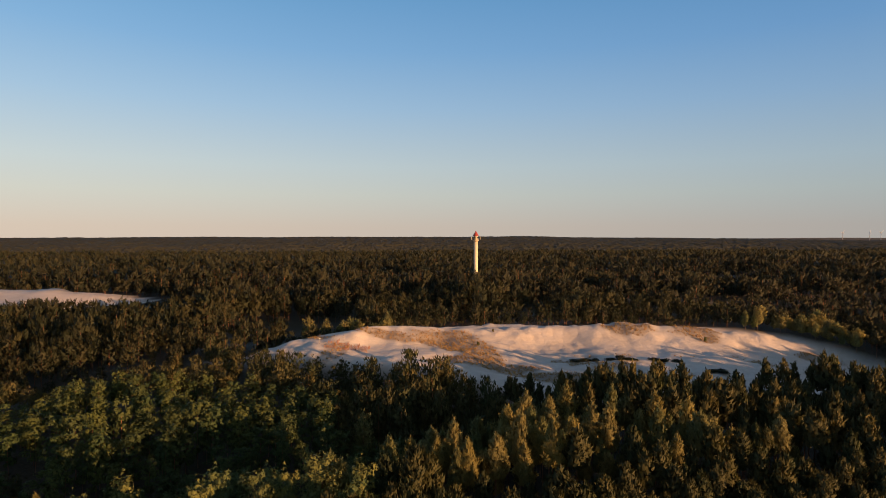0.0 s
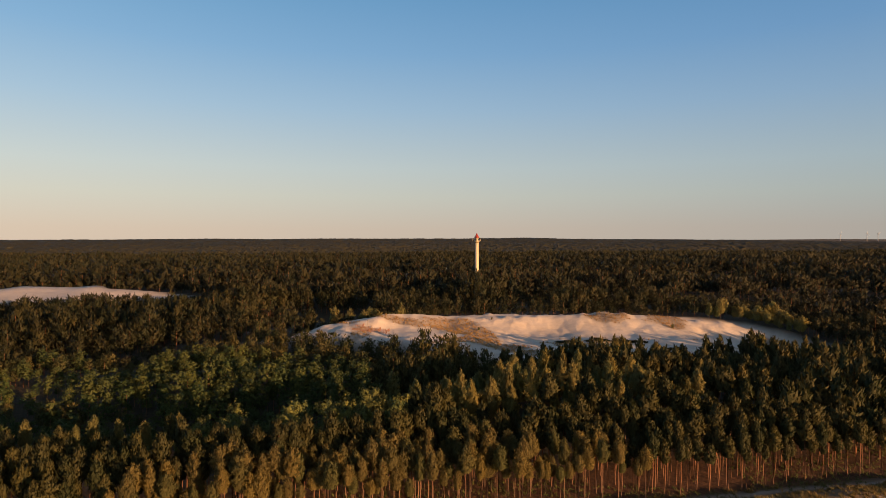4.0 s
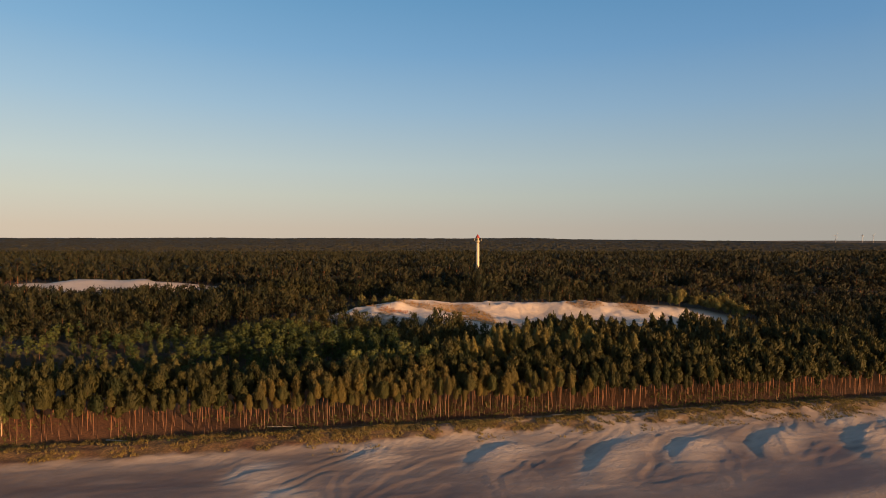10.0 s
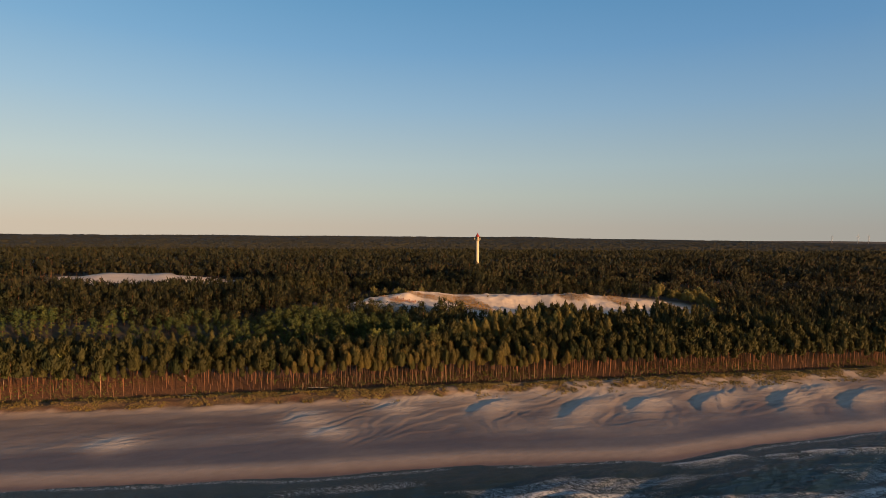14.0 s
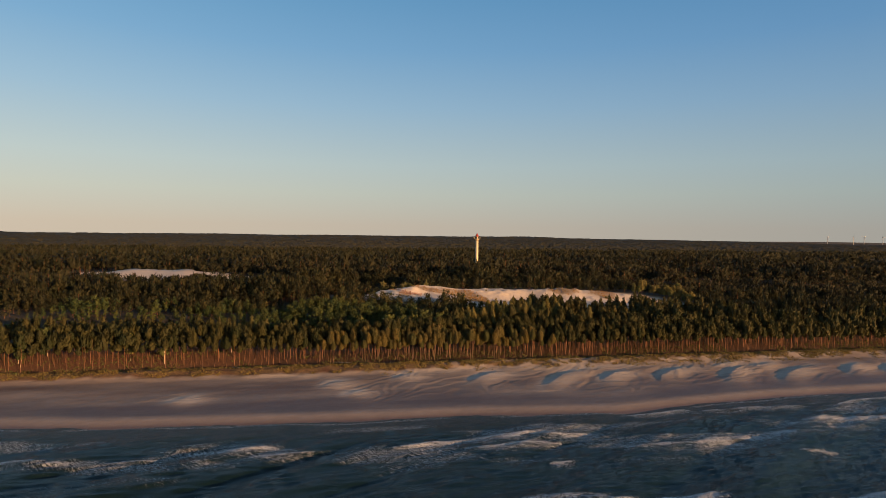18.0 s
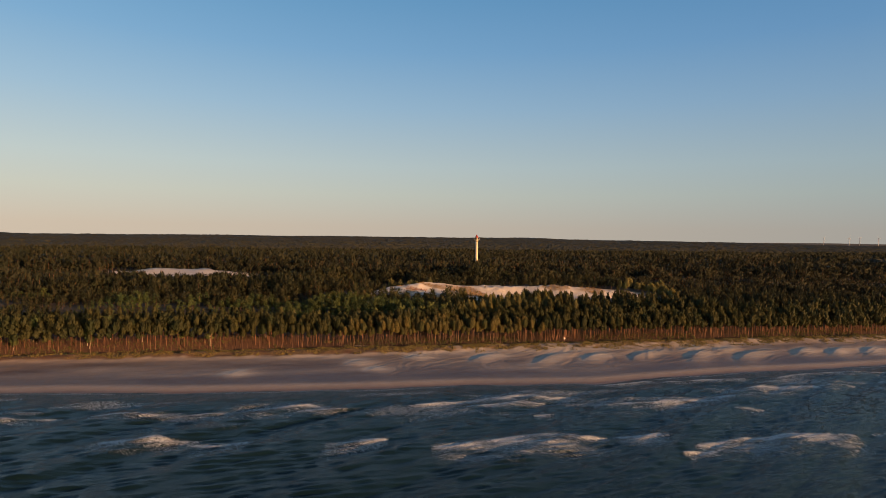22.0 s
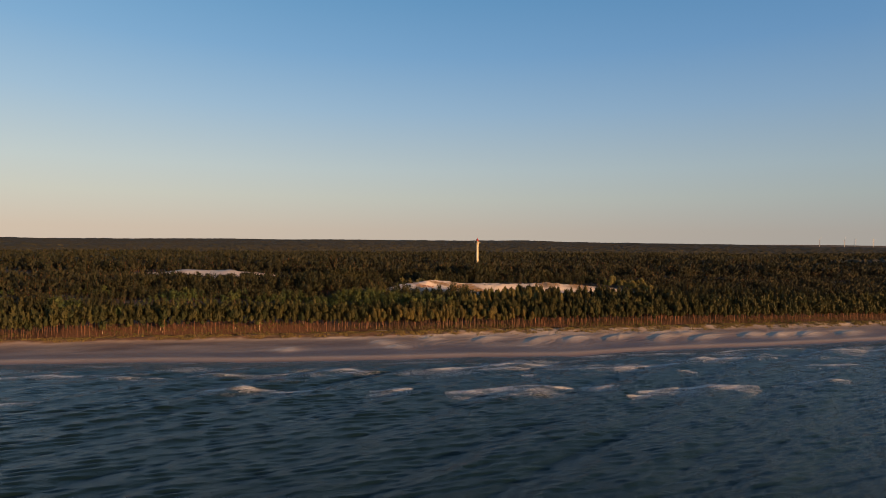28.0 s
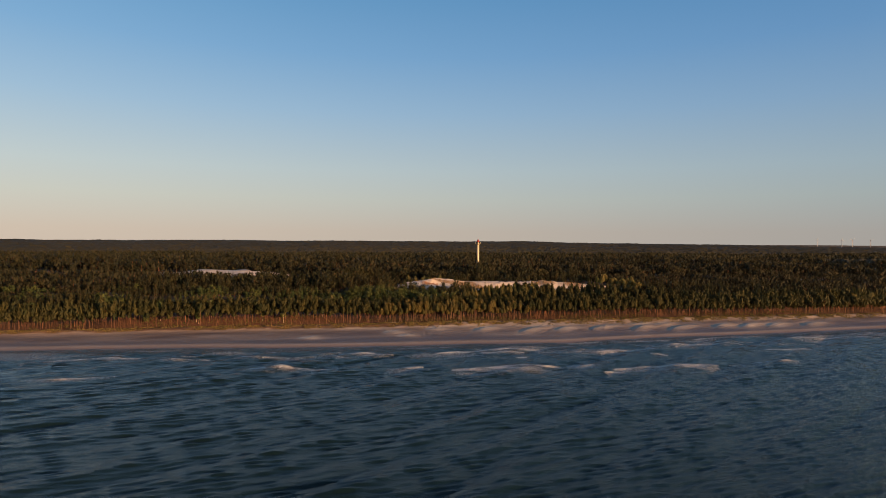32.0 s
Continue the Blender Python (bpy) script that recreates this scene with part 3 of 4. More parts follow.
def sea_at(x, y):
    v = y - COAST * x
    wx, wy = x + 6 * (fbm(x * 0.02, y * 0.02, 41, 2) - 0.5), y + 6 * (fbm(x * 0.02, y * 0.02, 43, 2) - 0.5)
    z = np.zeros_like(x)
    rnd_ = np.random.default_rng(301)
    # a slanting swell with a steeper, shorter chop riding on it: length, slope, direction, spread, number of trains
    for length, steep, turn, spread, parts in ((22, 0.036, 2.42, 0.10, 5), (11, 0.028, 2.3, 0.14, 6), (4.6, 0.036, 2.12, 0.18, 7), (2.5, 0.062, 1.95, 0.20, 11)):
        for k_ in range(parts):
            long, way = length * (0.8 + 0.45 * rnd_.random()), turn + spread * rnd_.normal()
            amp = steep * long / 6.28 * (0.7 + 0.6 * rnd_.random())
            if length < 8:
                amp = amp * step(-245, -215, v) * step(340, 280, x) * step(-340, -280, x)
            z = z + amp * np.sin(6.2832 / long * (wx * math.cos(way) + wy * math.sin(way)) + 6.28 * rnd_.random()) * (0.45 + 1.1 * vnoise(x * 0.12 / length, y * 0.25 / length, 47 + k_ + length))
    # a cross chop on the eastern side
    for k_ in range(9):
        long, way = 2.5 * (0.8 + 0.45 * rnd_.random()), 1.15 + 0.22 * rnd_.normal()
        amp = 0.042 * long / 6.28 * step(-80, 70, x) * step(-245, -215, v) * step(340, 280, x)
        z = z + amp * np.sin(6.2832 / long * (wx * math.cos(way) + wy * math.sin(way)) + 6.28 * rnd_.random()) * (0.4 + 1.2 * vnoise(x * 0.05, y * 0.1, 87 + k_))
    z = z + 0.5 * np.clip(z, -0.5, 0.8) * np.abs(z)
    calm = step(-2, -22, v - water_v(x))
    z = z * (0.15 + 0.85 * calm) * step(430, 320, np.hypot(x, y))
    foam = np.zeros_like(x)
    for bx, bv, half, width, thick in BREAKERS:
        half, width = half * 1.05, width * 0.95
        line = bv + 3.0 * (fbm(x * 0.06, bx + x * 0, 51, 3) - 0.5) * 2 - 0.004 * (x - bx) ** 2
        along = np.clip(1 - ((x - bx) / half) ** 2, 0, 1)
        q = v - line
        front = np.where(q > 0, np.exp(-(q / (width * 0.2)) ** 2), 0.5 * np.exp(-(q / (width * 1.8)) ** 2) + 0.5 * np.exp(-(q / (width * 0.25)) ** 2))
        front = front + 0.6 * np.exp(-((q - 0.1 * width) / (width * 0.13)) ** 2)
        z = z + 0.32 * thick * along * np.exp(-(q / (width * 0.55)) ** 2)
        foam = np.maximum(foam, thick * np.sqrt(along) * front * 1.5 * (0.35 + 0.65 * step(0.34, 0.60, fbm(x * 0.11, y * 0.26, 53 + bx * 0.01, 4))))
    d = v - water_v(x)
    wash = 0.45 * np.exp(-((d + 1.2 + 3 * (fbm(x * 0.05, y * 0, 55, 3) - 0.5)) / 0.9) ** 2) * step(0.25, 0.45, fbm(x * 0.05, y * 0, 57, 2))
    loose = step(0.50, 0.68, fbm(x * 0.03 + y * 0.01, y * 0.13 - x * 0.026, 59, 4)) * step(-4, -9, d) * step(-50, -26, d) * 0.45
    return z, np.clip(np.maximum(np.maximum(foam, wash), loose), 0, 1), step(-22, 0, d)


SZ, foam_a, shoal_a = sea_at(SX, SY)
idx = np.arange(SX.size).reshape(SX.shape)
quads = np.stack([idx[:-1, :-1], idx[:-1, 1:], idx[1:, 1:], idx[1:, :-1]], -1).reshape(-1, 4)
sea = new("water", mesh_from("water", np.stack([SX, SY, SZ], -1).reshape(-1, 3), quads, (sea_mat,), attrs={"foam": foam_a.ravel(), "shoal": shoal_a.ravel()}, smooth=True))
tagged(sea, "dark blue-green sea with white breaking waves", "sea", kind="structure")


# ---- trees ----
# how each kind of crown swells from its foot to its tip: heights and radii, both from 0 to 1
PROFILES = {"tufted": ((0, 0.2, 0.5, 0.8, 1), (0.62, 1.0, 0.86, 0.50, 0.10)), "narrow": ((0, 0.15, 0.45, 0.75, 1), (0.75, 1.0, 0.80, 0.48, 0.10)),
            "slim": ((0, 0.15, 0.45, 0.75, 1), (0.75, 1.0, 0.82, 0.50, 0.10)), "wide": ((0, 0.25, 0.6, 0.85, 1), (0.75, 1.0, 0.86, 0.58, 0.2)),
            "broad": ((0, 0.3, 0.6, 0.85, 1), (0.65, 1.0, 0.92, 0.62, 0.2))}
# whorls of branches in a crown, branches in a whorl, how far a branch curves up for its length
WHORLS = {"tufted": (6, 5, 0.30), "narrow": (7, 5, 0.38), "slim": (7, 5, 0.38), "wide": (6, 6, 0.30), "broad": (6, 6, 0.5)}


def tufts(rng, kind, count, size, wide, tall):
    """Sprays of needles or leaves on the branches of a crown of that radius and height, three points to each, and the way each clump faces."""
    levels, arms, rise = WHORLS[kind]
    level, arm = np.repeat(np.arange(levels), arms), np.tile(np.arange(arms), levels)
    s = (level + 0.5 * rng.random(levels * arms)) / levels * 0.92
    turn = arm * 6.28 / arms + level * 1.1 + rng.normal(size=levels * arms) * 0.35
    long = wide * np.interp(s, *PROFILES[kind]) * (0.66 + 0.55 * rng.random(levels * arms)) * np.where(rng.random(levels * arms) < 0.1, 0.5, 1)
    # three clumps along each branch, and a few on the leading shoot
    f = np.array([0.40, 0.72, 1.0])[:, None]
    mid = np.stack([f * long * np.cos(turn), f * long * np.sin(turn), s * tall + rise * long * f ** 2 + 0 * f], -1).reshape(-1, 3)
    big = ((0.17 + 0.17 * long[None] / wide) * wide * np.array([0.9, 1.0, 0.85])[:, None]).ravel() * (0.8 + 0.4 * rng.random(mid.shape[0]))
    lead = np.stack([0 * np.arange(4.0), 0 * np.arange(4.0), tall * np.array([0.84, 0.92, 0.99, 1.05])], -1)
    mid, big = np.concatenate([mid, lead]), np.concatenate([big, wide * np.array([0.20, 0.16, 0.12, 0.08])])
    if count < 5 * len(mid):
        some = rng.permutation(len(mid))[:max(5, count // 5)]
        grow = (len(mid) / len(some)) ** 0.28
        mid, big = mid[some], big[some] * grow
    which = rng.choice(len(mid), count, p=big ** 2 / (big ** 2).sum())
    d = rng.normal(size=(count, 3))
    d /= np.linalg.norm(d, axis=1)[:, None]
    d[:, 2] = np.where((d[:, 2] < -0.2) & (rng.random(count) < 0.8), -d[:, 2], d[:, 2])
    c = mid[which] + d * (big[which] * (0.70 + 0.4 * rng.random(count)))[:, None] * np.array([1, 1, 0.85])
    if kind != "broad":
        # shorter shoots fill the cone between the branches
        fill = np.where(rng.random(count) < 0.42)[0]
        up, round_ = 1 - np.sqrt(rng.random(len(fill))) * 0.97, rng.random(len(fill)) * 6.28
        reach = wide * np.interp(up, *PROFILES[kind]) * (0.62 + 0.30 * rng.random(len(fill)) + 0.10 * np.sin(round_ * arms + up * 14))
        side = np.stack([np.cos(round_), np.sin(round_), 0 * up + 0.35], -1)
        c[fill] = np.stack([reach * side[:, 0], reach * side[:, 1], up * tall * 1.03 + 0.25 * reach], -1)
        d[fill] = side + rng.normal(size=side.shape) * 0.3
        d[fill] /= np.linalg.norm(d[fill], axis=1)[:, None]
    crown = c * np.array([1 / wide, 1 / wide, 1.0 / tall]) - np.array([0, 0, 0.3])
    out = d + 0.8 * crown
    out /= np.linalg.norm(out, axis=1)[:, None] + 1e-6
    # leaves lie along the crown's skin, needles bristle outwards and up from it
    tip = (0.6 * out if kind == "broad" else 0.5 * out) + np.array([0, 0, 0.3 if kind == "broad" else 0.8]) + rng.normal(size=d.shape) * 0.35
    tip /= np.linalg.norm(tip, axis=1)[:, None] + 1e-6
    face = out + rng.normal(size=d.shape) * (0.16 if kind == "broad" else 0.28)
    face /= np.linalg.norm(face, axis=1)[:, None]
    if kind == "broad":
        tip -= face * (tip * face).sum(1)[:, None]
        tip /= np.linalg.norm(tip, axis=1)[:, None] + 1e-6
    else:
        face -= tip * (tip * face).sum(1)[:, None]
        face /= np.linalg.norm(face, axis=1)[:, None] + 1e-6
    across = np.cross(face, tip)
    ln = size * (0.65 + 0.7 * rng.random(count))[:, None] * (1.0 if kind == "broad" else 1.25)
    w = ln * (0.44 if kind == "broad" else 0.27)
    soft = (0.7 * d + 1.1 * crown + 0.3 * face) * np.array([1, 1, 0.6])
    soft /= np.linalg.norm(soft, axis=1)[:, None]
    return np.stack([c + across * w - tip * ln * 0.4, c - across * w - tip * ln * 0.4, c + tip * ln * 0.6], 1).reshape(-1, 3), np.repeat(soft, 3, axis=0)


def stem(rng, height, r0, r1, sides, rings):
    """A tapered, slightly crooked trunk, as triangles."""
    bend = rng.normal(size=2) * 0.16
    pts = []
    for k in range(rings + 1):
        f = k / rings
        r = r0 + (r1 - r0) * f
        cx, cy = bend * height * 0.12 * math.sin(f * 3) * 1.0
        a = np.arange(sides) * 2 * np.pi / sides
        pts.append(np.stack([cx + r * np.cos(a), cy + r * np.sin(a), np.full(sides, f * height)], -1))
    pts = np.concatenate(pts)
    tri = []
    for k in range(rings):
        for j in range(sides):
            a, b = k * sides + j, k * sides + (j + 1) % sides
            tri += [(a, b, b + sides), (a, b + sides, a + sides)]
    return pts, np.array(tri)


def limb(a, b, r):
    """A thin branch, as triangles."""
    a, b = np.array(a), np.array(b)
    d = (b - a) / np.linalg.norm(b - a)
    u = np.cross(d, (0, 0, 1.0))
    u /= max(1e-6, np.linalg.norm(u))
    w = np.cross(d, u)
    ring = [a + r * (math.cos(t) * u + math.sin(t) * w) for t in (0, 2.09, 4.19)]
    return np.array(ring + [b]), np.array([(0, 1, 3), (1, 2, 3), (2, 0, 3)])


# shape of each kind of tree, at ten metres: crown's foot, crown's radius
SHAPES = {"tufted": (6.25, 1.40), "narrow": (5.7, 1.28), "slim": (5.6, 1.30), "wide": (2.6, 2.0), "broad": (2.6, 1.7)}


def tree_shape(kind, seed, count, size, sides=3, rings=1, limbs=0):
    """Points, triangles, material numbers (0 trunk, 1 crown) and normals of a tree ten metres high."""
    rng = np.random.default_rng(seed)
    foot, wide = SHAPES[kind]
    wide = wide * (0.85 + 0.3 * rng.random())
    foot = foot * (0.86 + 0.22 * rng.random())
    v, f = stem(rng, 7.4 if kind == "broad" else 9.3, 0.082, 0.02, sides, rings)
    vs_, fs_ = [v], [f]
    for k in range(limbs if kind != "broad" else 0):
        z = 3.0 + 6.4 * k / limbs
        a, long = rng.random() * 6.28, (0.2 + 0.42 * rng.random()) * wide * (0.55 if z < foot else 1.0)
        lv, lf = limb((0, 0, z), (long * math.cos(a), long * math.sin(a), z + long * (0.35 if z > foot else -0.05)), 0.024)
        fs_.append(lf + sum(len(q) for q in vs_))
        vs_.append(lv)
    v, f = np.concatenate(vs_), np.concatenate(fs_)
    t, soft = tufts(rng, kind, count, size, wide, 10 - foot)
    t = t + np.array([0, 0, foot])
    round_ = v * np.array([1, 1, 0]) + 1e-6
    round_ /= np.linalg.norm(round_, axis=1)[:, None]
    tri = np.arange(len(t)).reshape(-1, 3) + len(v)
    return np.concatenate([v, t]), np.concatenate([f, tri]), np.concatenate([np.zeros(len(f), int), np.ones(len(tri), int)]), np.concatenate([round_, soft])


def woods(name, kind, places, heights, widths, count, size, label, crown_mat, sides=3, rings=1, variants=5, seed=0):
    """Many trees in one mesh."""
    rng = np.random.default_rng(seed)
    V, Fc, Mi, Ti, Nr = [], [], [], [], []
    offset = 0
    pick = rng.integers(0, variants, len(places))
    for k in range(variants):
        v, f, mi, nr = tree_shape(kind, seed * 31 + k, count, size, sides, rings)
        sel = np.where(pick == k)[0]
        if not len(sel):
            continue
        a = rng.random(len(sel)) * 2 * np.pi
        sc, sw = (heights[sel] / 10)[:, None], (widths[sel] * heights[sel] / 10)[:, None]
        ca, sa = np.cos(a)[:, None], np.sin(a)[:, None]
        X = (v[:, 0] * ca - v[:, 1] * sa) * sw + places[sel, 0:1]
        Y = (v[:, 0] * sa + v[:, 1] * ca) * sw + places[sel, 1:2]
        Z = v[:, 2] * sc + places[sel, 2:3]
        V.append(np.stack([X, Y, Z], -1).reshape(-1, 3))
        Fc.append((f[None] + (np.arange(len(sel)) * len(v))[:, None, None]).reshape(-1, 3) + offset)
        Mi.append(np.tile(mi, len(sel)))
        Ti.append(np.repeat(rng.random(len(sel)), len(v)))
        Nr.append(np.stack([nr[:, 0] * ca - nr[:, 1] * sa, nr[:, 0] * sa + nr[:, 1] * ca, nr[:, 2] + 0 * ca], -1).reshape(-1, 3))
        offset += len(sel) * len(v)
    me = mesh_from(name, np.concatenate(V), np.concatenate(Fc), (bark, crown_mat), np.concatenate(Mi), {"tint": np.concatenate(Ti)}, True, np.concatenate(Nr))
    return tagged(new(name, me), label, "forest", kind="stuff")


def scatter(v0, v1, gap, seed, reach=1.0):
    """Places in a strip along the shore, in a jittered grid, as far to the sides as the flight can see."""
    rng = np.random.default_rng(seed)
    half = 0.80 * (v1 * 1.25 + 330) + 30
    gx, gv = np.meshgrid(np.arange(-half, half, gap), np.arange(v0, v1, gap))
    gx, gv = gx + (np.arange(gx.shape[0]) % 2)[:, None] * gap / 2, gv
    x = (gx + (rng.random(gx.shape) - 0.5) * gap * 0.8).ravel()
    v = (gv + (rng.random(gv.shape) - 0.5) * gap * 0.8).ravel()
    y = v + COAST * x
    keep = (np.abs(x) < 0.80 * (y + 322) + 14) & (y > 10)
    return x[keep], y[keep], v[keep]


def open_ground(x, y):
    """Where no tree stands: dunes, the clearing behind the knoll, the tower's foot."""
    clear = np.exp(-((x + 68) / 36) ** 4 - ((y - 262) / 40) ** 4) * (0.75 + 0.5 * fbm(x * 0.05, y * 0.05, 69, 2)) > 0.5
    return (dune_field(x, y) > 0.25) | (west_field(x, y) > 0.25) | clear | (np.hypot(x - 22.9, y - 404.3) < 4)


def canopy(x, y):
    """How high the tree tops reach above the sea."""
    v = y - COAST * x
    c = np.interp(v, (66, 74, 80, 87, 100, 118, 145, 165, 200, 240, 262, 330, 420, 700, 1200), (13.6, 15.6, 17.8, 20.8, 23.5, 22.2, 19.2, 17.8, 19.5, 24, 27.0, 28.0, 28.5, 28.5, 29))
    c = c + 1.5 * step(150, 110, v) * step(-235, -205, x) * step(-70, -105, x)
    c = c - 3.6 * step(-15, -75, x) * step(76, 86, v) * step(125, 108, v)
    before = np.exp(-((np.clip(y, 0, 190) - 160) / 14) ** 2)
    c = c + before * ((2.8 + 2.4 * step(-25, -45, x)) * step(20, -10, x) * step(-95, -70, x) + 2.0 * step(15, 50, x) * step(215, 180, x))
    c = c + 8.0 * np.exp(-((x - 21) / 34) ** 2 - ((y - 376) / 30) ** 2)
    west = step(-95, -150, x) * step(378, 350, y)
    c = c * (1 - west) + np.minimum(c, np.interp(y, (150, 200, 262, 288), (20, 24.6, 25.2, 20.8))) * west
    east = step(120, 170, x) * step(330, 270, v)
    c = c * (1 - east) + np.minimum(c, 19.5) * east
    hollow = swale(x, y)
    c = c + 3.2 * np.exp(-((x + 100) / 42) ** 2 - ((y - 178) / 36) ** 2)
    c = c + (fbm(x * 0.03, y * 0.03, 61, 2) - 0.5) * 4.0 * step(75, 110, v) + (fbm(x * 0.05, y * 0.05, 62, 3) - 0.5) * 11 * step(235, 265, v) + (fbm(x * 0.07, y * 0.07, 68, 2) - 0.5) * 6 * step(100, 125, v)
    c = np.where(west > 0.5, np.minimum(c, np.interp(y, (150, 200, 262, 288), (22, 26.0, 26.6, 21.8))), c)
    return c - 9.5 * hollow, hollow


zone_list = ((69, 84, 2.25, 5), (84, 112, 4.2, 1), (112, 262, 3.7, 2), (262, 450, 5.2, 3), (450, 700, 6.2, 4))
TX, TY, TV, TZONE = [], [], [], []
for v0, v1, gap, seed in zone_list:
    x, y, v = scatter(v0, v1, gap, seed)
    TX.append(x), TY.append(y), TV.append(v), TZONE.append(np.full(len(x), seed))
TX, TY, TV, TZONE = (np.concatenate(a) for a in (TX, TY, TV, TZONE))
rng = np.random.default_rng(77)
gaps = fbm(TX * 0.035, TY * 0.035, 63, 3)
keep = ~open_ground(TX, TY) & ~((TZONE == 2) & (gaps < 0.22)) & ~((TZONE == 1) & (rng.random(len(TX)) < 0.08))
keep &= ~((TZONE == 2) & ((TX < -25) | (TV > 215)) & (rng.random(len(TX)) < 0.36)) & ~((TZONE == 5) & (rng.random(len(TX)) < 0.05))
keep &= ~((TZONE >= 3) & (TZONE < 5) & (fbm(TX * 0.022, TY * 0.03, 64, 3) < 0.38))
TX, TY, TV, TZONE = TX[keep], TY[keep], TV[keep], TZONE[keep]
top, hollow = canopy(TX, TY)
TZ = land(TX, TY) - 0.1
keep = ((top - TZ > 3.0) | (TV > 255)) & ~((hollow > 0.55) & (rng.random(len(TX)) < 0.1))
TX, TY, TV, TZONE, TZ, top, hollow = (a[keep] for a in (TX, TY, TV, TZONE, TZ, top, hollow))
far = np.hypot(TX, TY)
mixed_wood = fbm(TX * 0.03, TY * 0.03, 65, 3) + 0.40 * step(-25, -55, TX) * step(112, 122, TY) * step(158, 148, TY) + 0.2 * hollow - 0.25 * (TX > 15) - 0.4 * (TV < 84) - 0.3 * (TV > 165)
KIND = np.where((mixed_wood > 0.665) & (TV < 270) & (TV > 80), 2, np.where((fbm(TX * 0.02, TY * 0.02, 67, 3) + 0.12 * (TX < -40) > 0.55) & (TV > 108) | (TZONE == 3) | (TZONE == 4) | (TX < 15) & (TV > 120) | (TV > 215), 1, 0))
KIND = np.where((KIND == 0) & (TV < 92), 3, KIND)
TH = np.clip(top - TZ, 4.5, 19) * np.where(KIND == 1, 0.60 + 0.55 * rng.random(len(TX)), 0.68 + 0.46 * rng.random(len(TX)))
TWIDE = (0.80 + 0.30 * rng.random(len(TX))) * np.where((TV > 110) & (TV < 260), np.clip(12 / TH, 0.9, 1.3), np.where(TV > 260, 1.15, 0.92))

PT = np.stack([TX, TY, TZ], -1)
done = np.zeros(len(TX), bool)


def tree_thing(name, kind, seed, count, size, crown_mat, label, category, group, trunk_mat=None):
    v, f, mi, nr = tree_shape(kind, seed, count, size, 6, 4, 26)
    ob = thing(name, (0, 0, -60), label, category, group)
    for part_name, k, m in (("trunk", 0, trunk_mat or bark), ("crown", 1, crown_mat)):
        tri = f[mi == k]
        used = np.unique(tri)
        me = mesh_from(part_name, v[used], np.searchsorted(used, tri), (m,), smooth=True, normals=nr[used])
        child = new(part_name, me)
        child.parent = ob
    return ob


def plant(which, name, kind, seed, count, size, crown_mat, label, group, variants=6):
    rng = np.random.default_rng(seed)
    models = [tree_thing(name, kind, seed * 17 + k, count, size, crown_mat, label, "tree", group) for k in range(variants)]
    used = set()
    for i in which:
        k = int(rng.integers(0, variants))
        s, w = TH[i] / 10, TH[i] / 10 * TWIDE[i]
        m = Matrix.Translation(PT[i]) @ Matrix.Rotation(rng.random() * 6.28, 4, "Z") @ Matrix.Diagonal((w, w, s, 1))
        if k in used:
            copy_thing(models[k], m @ Matrix.Diagonal([1 / q for q in models[k].scale] + [1]))
        else:
            models[k].matrix_basis = m
            used.add(k)
        done[i] = True


edge = np.where(KIND == 3)[0]
edge = edge[np.argsort(far[edge] + 0.9 * (TV[edge] - 69))][:160]
plant(edge, "pine_tree", "tufted", 4, 2200, 0.25, pine_front, "tall pine with a tufted crown on a bare reddish trunk", "pines along the forest edge", 8)
inner = np.where((KIND == 0) & (TV < 118))[0]
inner = inner[np.argsort(far[inner])][:90]
plant(inner, "pine_tree", "narrow", 3, 3200, 0.26, pine_near, "slender pine with upturned branches and a pointed top", "pines behind the forest edge", 8)
leafy = np.where(KIND == 2)[0]
leafy = leafy[np.argsort(far[leafy])][:60]
plant(leafy, "birch_tree", "broad", 5, 1500, 0.30, leaf_near, "leafy green birch in the hollow behind the pines", "birches in the hollow")
rim = np.where((KIND != 2) & (TX > -60) & (TX < 165) & (TY > 225) & (TY < 275))[0]
rim = rim[np.argsort(TY[rim] - 0.1 * TX[rim])][:50]
plant(rim, "pine_tree", "wide", 7, 520, 0.75, pine_near, "broad-crowned pine behind the crest of the white dune", "pines behind the dune")

names = ("slim", "wide", "broad", "tufted")
for kind in range(4):
    species = "birch" if kind == 2 else "pine"
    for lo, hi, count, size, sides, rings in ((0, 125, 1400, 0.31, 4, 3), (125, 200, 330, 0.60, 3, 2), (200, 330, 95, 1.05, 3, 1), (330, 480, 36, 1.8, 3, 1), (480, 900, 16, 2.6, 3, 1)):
        sel = np.where((KIND == kind) & ~done & (far >= lo) & (far < hi))[0]
        if not len(sel):
            continue
        if kind == 3:
            count, size = count // 2, size * 1.3
        # the farther the band, the more crown shade its needle colour holds
        crown_mat = leaf_mid if kind == 2 else pine_edge if kind == 3 else pine_mid if lo < 125 else pine_shaded if lo < 200 else pine_deep_shaded if lo < 330 else pine_far
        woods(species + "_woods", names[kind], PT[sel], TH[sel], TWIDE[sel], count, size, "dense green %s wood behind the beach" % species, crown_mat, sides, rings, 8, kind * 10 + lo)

# farther woods, coarser with the distance
x, y, v = scatter(700, 1250, 8.5, 9)
rng = np.random.default_rng(91)
some = fbm(x * 0.010, y * 0.014, 98, 3)
x, y, v = x[some > 0.36], y[some > 0.36], v[some > 0.36]
P = np.stack([x, y, land(x, y) + 7 * (fbm(x * 0.02, y * 0.02, 99, 2) - 0.5)], -1)
